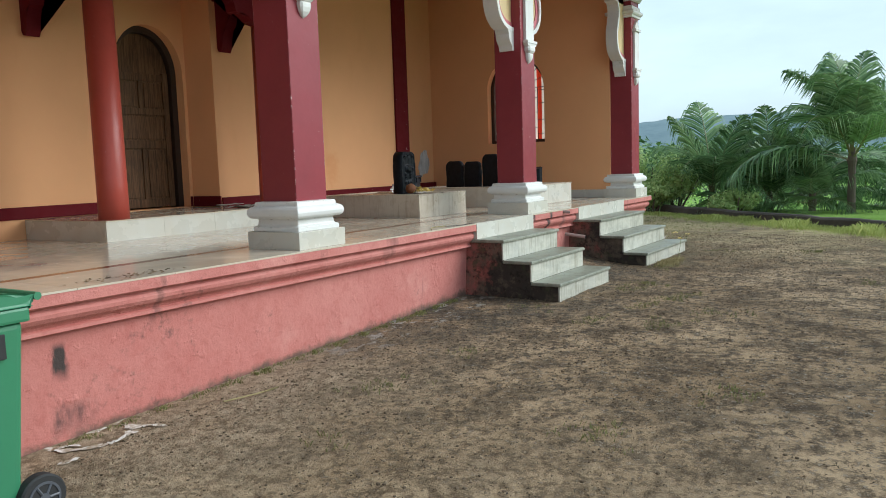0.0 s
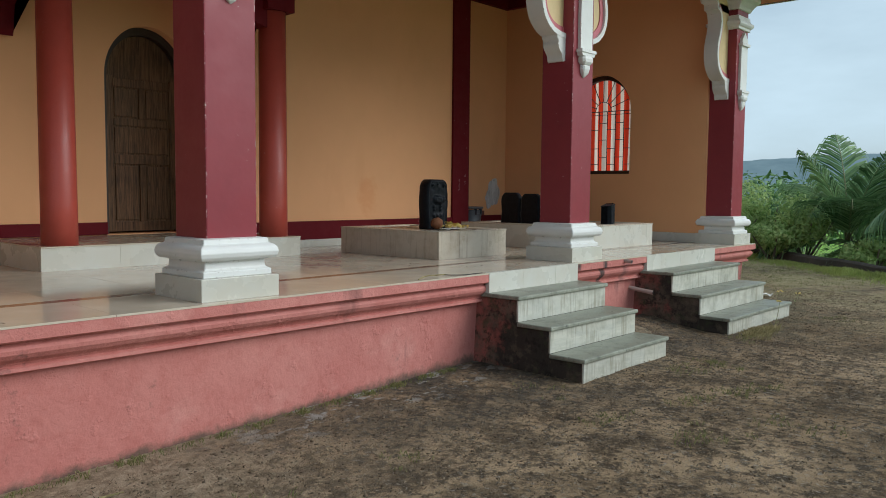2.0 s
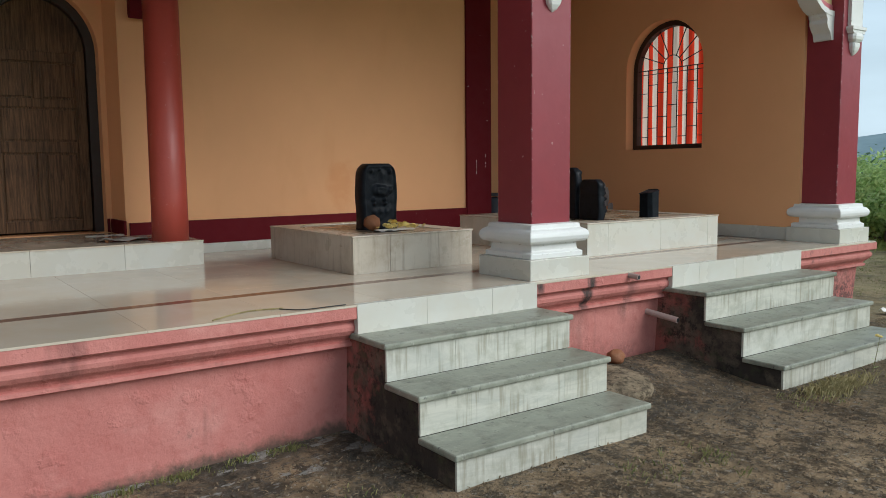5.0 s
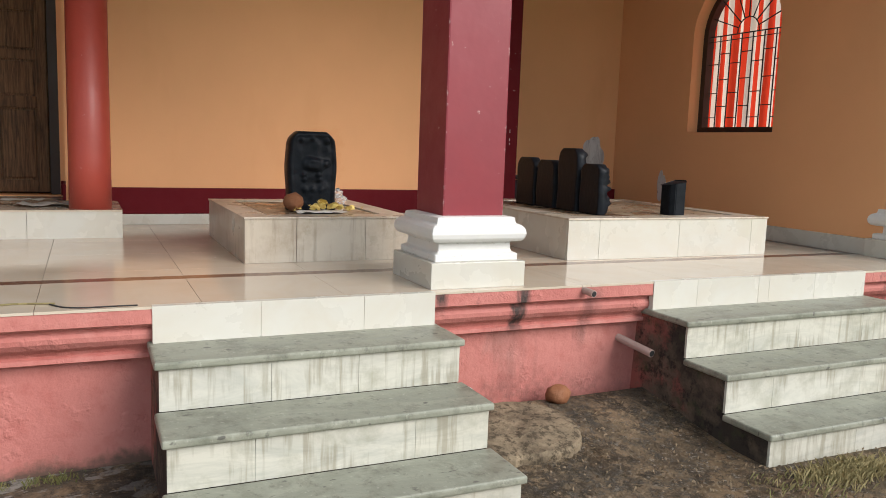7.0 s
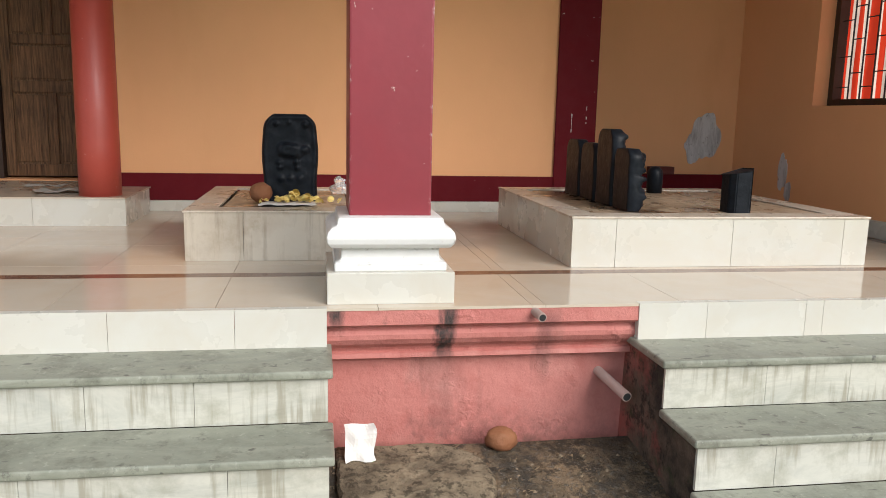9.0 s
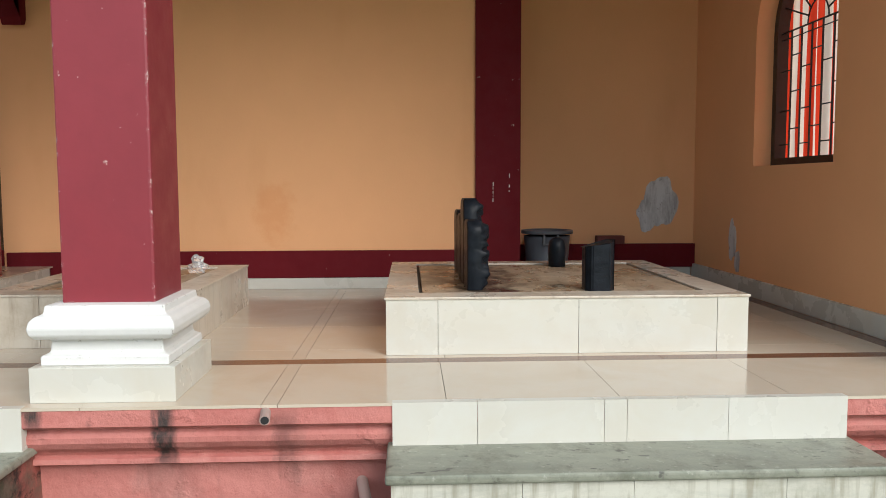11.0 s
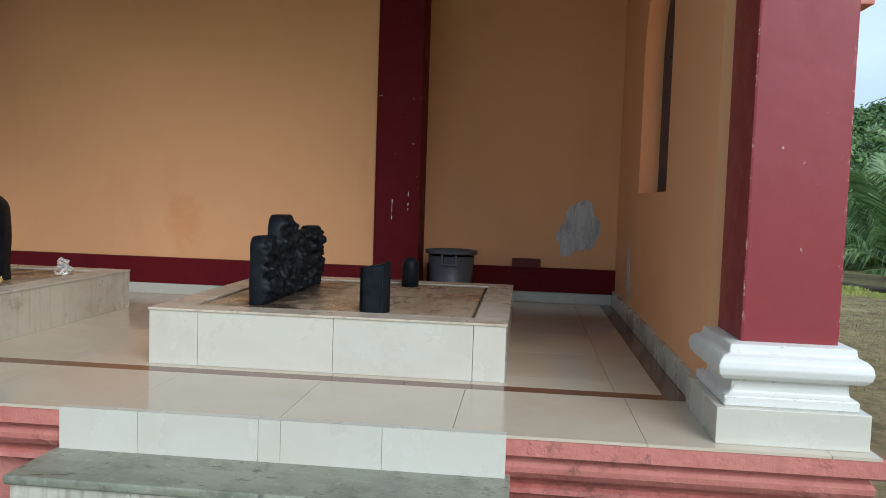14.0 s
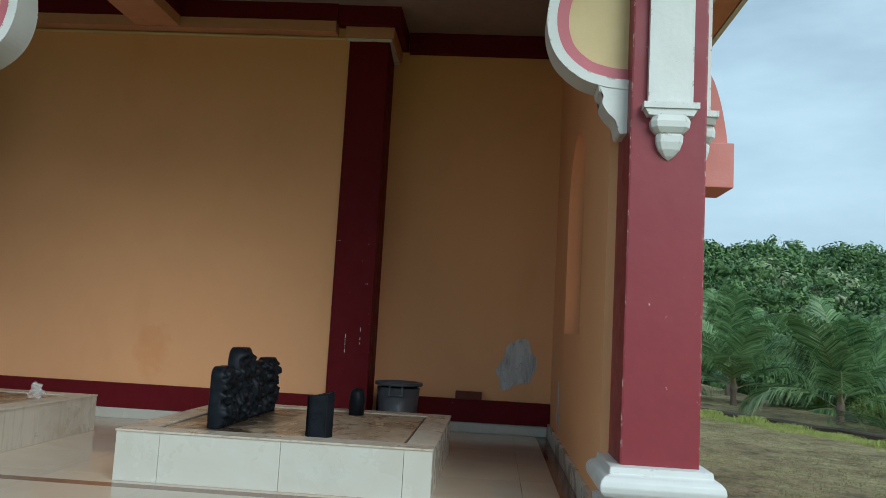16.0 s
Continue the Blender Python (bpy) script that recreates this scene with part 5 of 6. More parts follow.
bbox("rib", bx1 - 0.012, bx1 + 0.008, by1 - 0.12, by1 - 0.085, b_z + 0.72, b_z + 0.82, rubber, bin_, 0.003)
for xx, s in ((bx1 - 0.03, 1), (bx0 + 0.03, -1)):
    wc = (xx, by1 + 0.02, b_z + 0.105)
    bm = bmesh.new()
    tube(bm, (wc[0] - 0.03, wc[1], wc[2]), (wc[0] + 0.03, wc[1], wc[2]), 0.10, 28)
    bevel(bm, 0.008, 1)
    wheel = part("wheel", bm, rubber, bin_, "black rubber wheel")
    bm = bmesh.new()
    tube(bm, (wc[0] + s * 0.028, wc[1], wc[2]), (wc[0] + s * 0.034, wc[1], wc[2]), 0.022, 16)
    for k in range(6):
        a = 2 * math.pi * k / 6
        tube(bm, (wc[0] + s * 0.031, wc[1] + 0.02 * math.cos(a), wc[2] + 0.02 * math.sin(a)), (wc[0] + s * 0.031, wc[1] + 0.062 * math.cos(a), wc[2] + 0.062 * math.sin(a)), 0.006, 6)
    n = 24
    ribbon(bm, [(wc[1] + 0.060 * math.cos(2 * math.pi * k / n), wc[2] + 0.060 * math.sin(2 * math.pi * k / n)) for k in range(n + 1)],
           [(wc[1] + 0.070 * math.cos(2 * math.pi * k / n), wc[2] + 0.070 * math.sin(2 * math.pi * k / n)) for k in range(n + 1)], "x", wc[0] + s * 0.029, wc[0] + s * 0.034)
    part("rim", bm, grey_plastic, wheel, "grey spoked rim")
bm = bmesh.new()
tube(bm, (bx0 + 0.03, by1 + 0.02, b_z + 0.105), (bx1 - 0.03, by1 + 0.02, b_z + 0.105), 0.012, 10)
part("axle", bm, iron, bin_)
# plain printed mark
bm = bmesh.new()
for y0, y1, z0, z1 in ((1.56, 1.575, 0.60, 0.66), (1.585, 1.60, 0.60, 0.66), (1.615, 1.655, 0.648, 0.66), (1.615, 1.655, 0.60, 0.612), (1.615, 1.627, 0.612, 0.648), (1.643, 1.655, 0.612, 0.648), (1.36, 1.655, 0.565, 0.582)):
    zz = (z0 + z1) / 2
    off = bx1 - 0.05 + 0.05 * (zz - 0.03) / 0.83
    box(bm, off - 0.004, off + 0.003, y0 + 0.22, y1 + 0.22, b_z + z0, b_z + z1)
part("mark", bm, paper, bin_, "white printed mark")

# ---- loose things in the yard ----
blob("coconut", (-3.69, 8.76, ground_height(-3.69, 8.76) + 0.034), 0.056, coir, "old brown coconut lying by the plinth", "coconut", (1, 1.2, 0.9), 0.15, 6)
bm = bmesh.new()
slab_pts = smooth_curve([(-3.70, 8.09), (-3.28, 8.09), (-3.19, 8.18), (-3.18, 8.45), (-3.24, 8.60), (-3.42, 8.68), (-3.62, 8.62), (-3.72, 8.45)], 3)
ring = []
for a, b in zip(slab_pts, slab_pts[1:] + slab_pts[:1]):
    for k in range(5):
        u = k / 5
        x, y = a[0] + (b[0] - a[0]) * u, a[1] + (b[1] - a[1]) * u
        ring.append((x + 0.012 * noise.noise((x * 30, y * 30, 2)), y + 0.012 * noise.noise((x * 30, y * 30, 8))))
loops = []
for inset_, lift in ((0.0, -0.05), (0.0, 0.030), (0.04, 0.045), (0.5, 0.05)):
    loops.append([bm.verts.new((x + (-3.45 - x) * inset_, y + (8.36 - y) * inset_, ground_height(x + (-3.45 - x) * inset_, y) + lift * (0.35 + 0.65 * min(1, max(0, (x + 3.72) / 0.4))) + 0.004 * noise.noise((x * 9, y * 9, lift)))) for x, y in ring])
for a, b in zip(loops, loops[1:]):
    for k in range(len(ring)):
        bm.faces.new((a[k], a[(k + 1) % len(ring)], b[(k + 1) % len(ring)], b[k]))
bm.faces.new(loops[-1])
tagged(part("concrete_slab", bm, slab_mat), "worn cracked concrete slab lying between the steps", "slab")
wrap = sheet("plastic_wrapper", 0, 0, 0, 0.15, 0.12, 0, paper, "torn white wrapper with a green print leaning by the steps", "wrapper", 0.05, 21)
wrap.matrix_basis = pose(-3.63, 8.175, ground_height(-3.63, 8.2) + 0.062, 0, 58, 12)
print_ = sheet("wrapper", 0, 0, 0, 0.035, 0.03, 0, green_print, "small scrap of green wrapper by the steps", "wrapper", 0.01, 23, 4)
print_.matrix_basis = pose(-3.56, 8.22, ground_height(-3.56, 8.22) + 0.012, 0, 10, 30)
sheet("plastic_wrapper", -3.63, 12.42, ground_height(-3.6, 12.4) + 0.002, 0.16, 0.12, 60, paper, "crumpled white wrapper by the plinth corner", "wrapper", 0.06, 29)

# lime drawing on the ground
bm = bmesh.new()
for pts, w in (([(-3.84, 2.514), (-3.70, 2.517), (-3.61, 2.588), (-3.55, 2.71), (-3.593, 2.861), (-3.66, 2.91), (-3.777, 2.922), (-3.86, 2.97), (-3.84, 3.02)], 0.026), ([(-3.62, 2.89), (-3.588, 2.966), (-3.487, 3.006)], 0.022),
               ([(-3.84, 2.74), (-3.80, 2.80), (-3.80, 2.86)], 0.030), ([(-3.557, 2.40), (-3.53, 2.474), (-3.54, 2.50)], 0.022), ([(-3.76, 2.50), (-3.72, 2.58), (-3.66, 2.60)], 0.02)):
    c = smooth_curve(pts, 16)
    L = []
    for i, p in enumerate(c):
        a, b = Vector(c[max(0, i - 1)]), Vector(c[min(len(c) - 1, i + 1)])
        t = (b - a).normalized()
        ww = w * (0.55 + 1.3 * abs(noise.noise((p[0] * 17, p[1] * 17, 1))) + 0.6 * noise.noise((p[0] * 60, p[1] * 60, 4))) * min(1, (i + 1) / 6, (len(c) - i) / 6)
        L.append([bm.verts.new((p[0] - t.y * k * ww, p[1] + t.x * k * ww, ground_height(p[0], p[1]) + 0.006)) for k in (-1, 1)])
    for a, b in zip(L, L[1:]):
        bm.faces.new((a[0], a[1], b[1], b[0]))
tagged(part("lime_drawing", bm, lime), "smudged white lime powder lines on the earth", "lime powder", kind="stuff")


def scatter(name, n, seed, place, make, mat, label, category):
    rnd = random.Random(seed)
    V, F = [], []
    for _ in range(n):
        x, y = place(rnd)
        make(rnd, x, y, ground_height(x, y), V, F)
    me = bpy.data.meshes.new(name)
    me.from_pydata(V, [], F)
    me.materials.append(mat)
    return tagged(new(name, me), label, category, kind="stuff")


def leaf_quad(rnd, x, y, z, V, F):
    a, l, w = rnd.uniform(0, 6.28), rnd.uniform(0.004, 0.015), rnd.uniform(0.0015, 0.005)
    ca, sa = math.cos(a), math.sin(a)
    k = len(V)
    for u, v, h in ((-l, 0, 0.004), (0, -w, 0.010), (l, 0, rnd.uniform(0.004, 0.02)), (0, w, 0.012)):
        V.append((x + ca * u - sa * v, y + sa * u + ca * v, z + h))
    F.append((k, k + 1, k + 2, k + 3))


def pebble(rnd, x, y, z, V, F):
    r = 0.003 + 0.011 * rnd.random() ** 2
    k = len(V)
    for i in range(5):
        a = 2 * math.pi * i / 5 + rnd.uniform(-0.3, 0.3)
        V.append((x + r * math.cos(a), y + r * math.sin(a), z - 0.002))
    V.append((x + rnd.uniform(-0.3, 0.3) * r, y, z + r * rnd.uniform(0.4, 0.8)))
    for i in range(5):
        F.append((k + i, k + (i + 1) % 5, k + 5))


def tuft(rnd, x, y, z, V, F, hmax=0.09, n=9, spread=0.04):
    for _ in range(n):
        a = rnd.uniform(0, 6.28)
        h = rnd.uniform(0.4, 1) * hmax
        px, py = x + rnd.gauss(0, spread), y + rnd.gauss(0, spread)
        lx, ly = math.cos(a) * h * 0.7, math.sin(a) * h * 0.7
        w = 0.004
        k = len(V)
        V.extend([(px - w * math.sin(a), py + w * math.cos(a), z - 0.005), (px + w * math.sin(a), py - w * math.cos(a), z - 0.005), (px + lx * 0.5, py + ly * 0.5, z + h * 0.75), (px + lx, py + ly, z + h)])
        F.extend([(k, k + 1, k + 2), (k + 1, k + 3, k + 2)])


def clod(rnd, x, y, z, V, F):
    r = 0.003 + 0.009 * rnd.random() ** 2.2
    k = len(V)
    for lvl, rr in ((-0.003, 1.0), (0.45, 0.8)):
        for i in range(6):
            a = 2 * math.pi * i / 6 + rnd.uniform(-0.3, 0.3)
            q = r * rr * rnd.uniform(0.75, 1.2)
            V.append((x + q * math.cos(a), y + q * math.sin(a), z + (lvl * r if lvl > 0 else lvl)))
    V.append((x, y, z + r * 0.65))
    for i in range(6):
        j = (i + 1) % 6
        F.append((k + i, k + j, k + 6 + j, k + 6 + i))
        F.append((k + 6 + i, k + 6 + j, k + 12))


near = lambda r: (min(6, -3.6 + abs(r.gauss(0, 2.2))), r.uniform(0.2, 13.5))
scatter("leaf_litter", 28000, 1, near, leaf_quad, dry_leaf, "dry brown leaf litter strewn over the yard", "leaf litter")
scatter("clods", 8000, 12, near, clod, soil_clod, "dark crumbs of soil on the yard", "soil crumbs")
scatter("pebbles", 9000, 2, near, pebble, stone_mat, "small grey-brown stones on the earth", "pebbles")
clumps = [(-2.1, 6.9), (-1.95, 7.2), (-1.85, 7.45), (-1.2, 3.0), (-2.6, 3.2)] + [(random.Random(i).uniform(-3.4, 1.0), random.Random(i + 50).uniform(1.5, 12)) for i in range(26)]


def clump_place(r):
    c = r.choice(clumps)
    return c[0] + r.gauss(0, 0.09), c[1] + r.gauss(0, 0.09)


scatter("grass_tufts", 300, 3, clump_place, lambda r, x, y, z, V, F: tuft(r, x, y, z, V, F, 0.035, 7, 0.03), grass_mat, "small sparse grass tufts in the earth", "grass")
scatter("wall_foot_weeds", 260, 4, lambda r: (FRONT - 0.085 + abs(r.gauss(0, 0.03)), 2.6 + 0.27 * int(r.uniform(0, 15)) + 0.1 * math.sin(7 * int(r.uniform(0, 3))) + r.gauss(0, 0.035)), lambda r, x, y, z, V, F: tuft(r, x, y, z, V, F, 0.028, 5, 0.02), grass_mat, "small weeds along the foot of the plinth", "weeds")
scatter("step_grass", 150, 5, lambda r: (-2.70 + abs(r.gauss(0, 0.06)), 9.62 + r.gauss(0, 0.13)), lambda r, x, y, z, V, F: tuft(r, x, y, z, V, F, 0.055, 8, 0.03), straw, "dry grass at the foot of the steps", "grass")
scatter("verge_grass", 6000, 6, lambda r: (lambda x: (x, wall_line(x) - 0.2 - abs(r.gauss(0, 0.4))))(r.uniform(-26, 1)), lambda r, x, y, z, V, F: tuft(r, x, y, z, V, F, 0.045 + 0.22 * max(0, noise.noise((x * 1.7, y * 1.7, 6))), 9, 0.10), verge_mat, "ragged grass verge before the low wall", "grass")
scatter("yard_grass", 1800, 7, lambda r: (r.uniform(-18, -3.0), 12.6 + 4.3 * r.random() ** 0.6), lambda r, x, y, z, V, F: tuft(r, x, y, z, V, F, 0.03, 8, 0.08), grass_mat, "thin short grass on the side yard", "grass")

def flower_weed(x, y, h, lean, seed):
    """A thin stalk with small leaves and a few pale yellow heads."""
    rnd = random.Random(seed)
    z = ground_height(x, y) - 0.004
    w = empty("flowering_weed", "thin weed with small pale yellow flower heads by the steps", "weed", "weeds by the steps")
    bm = bmesh.new()
    tip = Vector((x + lean[0], y + lean[1], z + h))
    root = Vector((x, y, z))
    mid = root.lerp(tip, 0.55) + Vector((0.01, -0.012, 0.015))
    tube(bm, root, mid, 0.003, 6, 0.0022)
    tube(bm, mid, tip, 0.0022, 6, 0.0015)
    part("stalk", bm, palm_rib, w)
    bm = bmesh.new()
    for k in range(7):
        p = root.lerp(tip, 0.15 + 0.11 * k)
        a = rnd.uniform(0, 6.28)
        d, c = Vector((math.cos(a), math.sin(a), 0.3)), Vector((-math.sin(a), math.cos(a), 0))
        l = rnd.uniform(0.02, 0.04)
        bm.faces.new([bm.verts.new(v) for v in (p, p + d * l * 0.5 + c * l * 0.22, p + d * l, p + d * l * 0.5 - c * l * 0.22)])
    part("leaves", bm, bush_leaf, w)
    for k in range(3):
        bm = bmesh.new()
        bmesh.ops.create_icosphere(bm, subdivisions=1, radius=rnd.uniform(0.011, 0.016))
        off = tip + Vector((rnd.gauss(0, 0.016), rnd.gauss(0, 0.02), rnd.uniform(-0.01, 0.01)))
        for v in bm.verts:
            v.co = off + Vector((v.co.x, v.co.y, v.co.z * 0.7)) * rnd.uniform(0.8, 1.2)
        part("flower_head", bm, petal, w)


flower_weed(-2.71, 10.18, 0.25, (0.03, 0.02), 1)
flower_weed(-3.16, 11.45, 0.20, (0.03, 0.03), 2)
flower_weed(-3.12, 12.0, 0.12, (0.02, 0.06), 3)

# ---- low boundary wall ----
bm = bmesh.new()
n = 150
rows = []
for i in range(n + 1):
    x = -40 + 42 * i / n
    yb = wall_line(x)
    h = (0.16 if x > -9 else 0.10) + 0.05 * noise.noise((x * 0.8, 0, 3)) + 0.02 * noise.noise((x * 4, 0, 5))
    z = yard(x, yb) - 0.1
    rows.append([bm.verts.new(p) for p in ((x, yb - 0.13, z), (x, yb - 0.12, z + 0.08 + h), (x, yb - 0.08, z + 0.11 + h), (x, yb + 0.10, z + 0.11 + h), (x, yb + 0.13, z - 0.9))])
for a, b in zip(rows, rows[1:]):
    for j in range(4):
        bm.faces.new((a[j], b[j], b[j + 1], a[j + 1]))
tagged(part("boundary_wall", bm, moss_wall), "low dark mossy boundary wall at the edge of the yard", "wall", kind="structure")

# ---- plants ----
def frond(length, droop, lift, rnd, leaflets=66):
    """One palm leaf: a rib that rises and bends over, with drooping leaflets on both sides."""
    V, F, RV, RF = [], [], [], []
    pts = []
    p, ang = Vector((0, 0, 0)), lift
    n = 18
    for i in range(n + 1):
        pts.append(p.copy())
        ang -= droop / n * (0.4 + 1.2 * i / n)
        p = p + Vector((math.cos(ang), 0, math.sin(ang))) * (length / n)
    for i, q in enumerate(pts):
        w = 0.022 * (1 - 0.85 * i / n)
        for s, h in ((-1, 0), (1, 0), (0, 1)):
            RV.append(q + Vector((0, s * w, h * w)))
    for i in range(n):
        for s in range(3):
            a, b = 3 * i + s, 3 * i + (s + 1) % 3
            RF.append((a, b, b + 3, a + 3))
    for k in range(leaflets):
        u = 0.16 + 0.83 * k / leaflets
        i = min(n - 1, int(u * n))
        f = u * n - i
        q = pts[i].lerp(pts[i + 1], f)
        t = (pts[i + 1] - pts[i]).normalized()
        L = length * 0.40 * math.sin(math.pi * min(1, 0.16 + u * 0.86)) ** 0.7 * rnd.uniform(0.85, 1.1)
        for s in (-1, 1):
            d = (t * rnd.uniform(0.75, 1.0) + Vector((0, s * 1.0, rnd.uniform(0.05, 0.3)))).normalized()
            sag = rnd.uniform(0.35, 0.75)
            mid = q + d * L * 0.40 + Vector((0, 0, -0.05 * L))
            far = q + d * L * 0.72 + Vector((0, 0, -0.30 * sag * L))
            tip = q + d * L * 0.92 + Vector((0, 0, -L * sag))
            w = t * 0.016 + Vector((0, 0, 0.006))
            j = len(V)
            V.extend([q - w * 0.5, q + w * 0.5, mid + w, mid - w, far + w * 0.7, far - w * 0.7, tip])
            F.extend([(j, j + 1, j + 2, j + 3), (j + 3, j + 2, j + 4, j + 5), (j + 5, j + 4, j + 6)])
    leaf = bpy.data.meshes.new("leaflets")
    leaf.from_pydata(V, [], F)
    leaf.materials.append(palm_leaf)
    rib = bpy.data.meshes.new("rib")
    rib.from_pydata(RV, [], RF)
    rib.materials.append(palm_rib)
    return leaf, rib


frnd = random.Random(77)
FRONDS = [frond(2.6, radians(d), radians(l), frnd) for d, l in ((40, 84), (75, 78), (100, 68), (110, 52), (95, 36), (130, 72), (120, 60), (85, 14), (110, 28))]


def palm(x, y, z, size, trunk_h, seed, n=14, lean=0):
    rnd = random.Random(seed)
    p = empty("coconut_palm", "young green coconut palm with arching feathered fronds", "palm", "coconut palms")
    bm = bmesh.new()
    lathe(bm, [(0.10, -0.3), (0.08, trunk_h * 0.4), (0.075, trunk_h), (0.10, trunk_h + 0.12), (0.05, trunk_h + 0.4)], 0, 0, 12)
    part("trunk", bm, bark, p)
    for i in range(n):
        leaf, rib = FRONDS[(i * 5 + seed) % len(FRONDS) if i > 3 else i % 2]
        m = pose(0, 0, trunk_h + 0.1, 0, rnd.uniform(-12, 12), i * 137.5 + rnd.uniform(-15, 15)) @ Matrix.Diagonal((size, size, size, 1)) @ Matrix.Scale(rnd.uniform(0.8, 1.1), 4)
        f = new("frond", leaf)
        f.parent = p
        f.matrix_basis = m
        r = new("rib", rib)
        r.parent = f
    p.matrix_basis = pose(x, y, z, 0, lean, rnd.uniform(0, 360))
    return p


for k, (x, y, s, h) in enumerate(((-4.5, 19.4, 0.95, 0.15), (-3.3, 19.8, 0.9, 0.1), (-6.4, 20.9, 0.8, 0.1), (-1.5, 18.6, 1.05, 0.95), (2.6, 21.5, 1.2, 1.2), (-0.4, 21.8, 1.1, 0.5), (-2.3, 19.1, 0.75, 0.05),
                                 (-18.1, 18.7, 1.05, 0.2), (-22.0, 17.6, 1.0, 0.3), (-21.8, 20.8, 1.15, 0.4), (-15.4, 20.6, 0.95, 0.1), (-24, 21.8, 1.2, 0.5), (-10.4, 21.2, 0.9, 0.2),
                                 (-16, 23.0, 1.2, 0.9), (-22, 25.0, 1.2, 1.2), (-28, 24.0, 1.25, 1.0), (-26, 18.6, 1.2, 0.6), (-12.5, 24.5, 1.2, 0.8))):
    palm(x, y, ground_height(x, y), s, h, k, 15)


def leaf_cloud(V, F, rnd, c, r, n, size, shell=0.55, loose=0.5):
    for _ in range(n):
        d = Vector((rnd.gauss(0, 1), rnd.gauss(0, 1), rnd.gauss(0, 1))).normalized()
        k = 1 + 0.30 * noise.noise(d * 2.1 + Vector(c)) + 0.18 * noise.noise(d * 5 + Vector(c))
        rad = (shell + (1 - shell) * rnd.random() ** 0.5) * k
        p = Vector((c[0] + d.x * r[0] * rad, c[1] + d.y * r[1] * rad, c[2] + d.z * r[2] * rad))
        nrm = (d + Vector((rnd.gauss(0, loose), rnd.gauss(0, loose), rnd.gauss(0.4 if loose > 0.4 else 0, loose)))).normalized()
        t = nrm.orthogonal().normalized()
        b = nrm.cross(t)
        a = rnd.uniform(0, 6.28)
        t, b = t * math.cos(a) + b * math.sin(a), b * math.cos(a) - t * math.sin(a)
        s = size * rnd.uniform(0.6, 1.3)
        j = len(V)
        V.extend([p - t * s, p + b * s * 0.45 - nrm * s * 0.1, p + t * s, p - b * s * 0.45 - nrm * s * 0.1])
        F.append((j, j + 1, j + 2, j + 3))


def shrub(x, y, z, r, h, seed, mat=None, n=3200, size=0.05):
    rnd = random.Random(seed)
    s = empty("shrub", "leafy light green shrub beyond the low wall", "shrub", "shrubs beyond the wall")
    bm = bmesh.new()
    for k in range(5):
        a = k * 1.3
        tube(bm, (0, 0, -0.1), (r * 0.6 * math.cos(a), r * 0.6 * math.sin(a), h * 0.7), 0.03, 6, 0.012)
    part("stem", bm, bark, s)
    V, F = [], []
    for k in range(9):
        a = rnd.uniform(0, 6.28)
        q = rnd.uniform(0.1, 0.75) * r
        leaf_cloud(V, F, rnd, (q * math.cos(a), q * math.sin(a), h * rnd.uniform(0.3, 0.85)), (r * 0.42, r * 0.42, h * 0.28), n // 9, size)
    me = bpy.data.meshes.new("crown")
    me.from_pydata(V, [], F)
    me.materials.append(mat or bush_leaf)
    c = new("crown", me)
    c.parent = s
    s.matrix_basis = pose(x, y, z)
    return s


for k, (x, y, r, h) in enumerate(((-6.6, 18.6, 0.9, 1.15), (-7.6, 18.9, 1.0, 1.3), (-9.3, 19.2, 1.2, 1.5), (-5.6, 18.3, 0.7, 0.7), (-8.6, 21.0, 1.4, 2.2), (-11.0, 21.5, 1.5, 2.3), (-3.6, 17.6, 0.5, 0.55), (-5.2, 19.0, 0.9, 1.2), (-6.1, 19.6, 1.1, 1.5), (-7.2, 20.2, 1.2, 1.8),
                                 (-6.8, 22.5, 1.5, 1.9), (-18.5, 20.0, 0.9, 0.8), (-15.8, 20.2, 0.8, 0.6), (-23.2, 19.6, 0.7, 0.5))):
    shrub(x, y, ground_height(x, y), r, h, 100 + k)

bm = bmesh.new()
bmesh.ops.create_icosphere(bm, subdivisions=1, radius=0.42)
CLUMP_V = [v.co.copy() for v in bm.verts]
CLUMP_F = [tuple(v.index for v in f.verts) for f in bm.faces]
bm.free()


def tree_crown(V, F, rnd, c, r, clumps, leaves, size):
    """A crown of many ragged leaf clumps round its limbs."""
    for _ in range(clumps):
        d = Vector((rnd.gauss(0, 1), rnd.gauss(0, 1), rnd.gauss(0.35, 0.9))).normalized()
        q = rnd.uniform(0.55, 1.0)
        cc = Vector((c[0] + d.x * r[0] * q, c[1] + d.y * r[1] * q, c[2] + d.z * r[2] * q))
        cr = r[0] * rnd.uniform(0.16, 0.34)
        k = len(V)
        for v in CLUMP_V:
            w = cr * rnd.uniform(0.8, 1.1)
            V.append((cc.x + v.x * w, cc.y + v.y * w, cc.z + v.z * w * 0.75))
        F.extend([(k + a, k + b, k + e) for a, b, e in CLUMP_F])
        leaf_cloud(V, F, rnd, tuple(cc), (cr, cr, cr * 0.8), leaves, size, 0.50, 0.45)


# wooded hillside behind the building
def hill_h(x, y):
    d = math.hypot(x + 5, y - 12)
    return -1.2 + max(0, min(1, (d - 30) / 55)) * (7.9 + 1.6 * noise.noise((x * 0.03, y * 0.03, 0)))


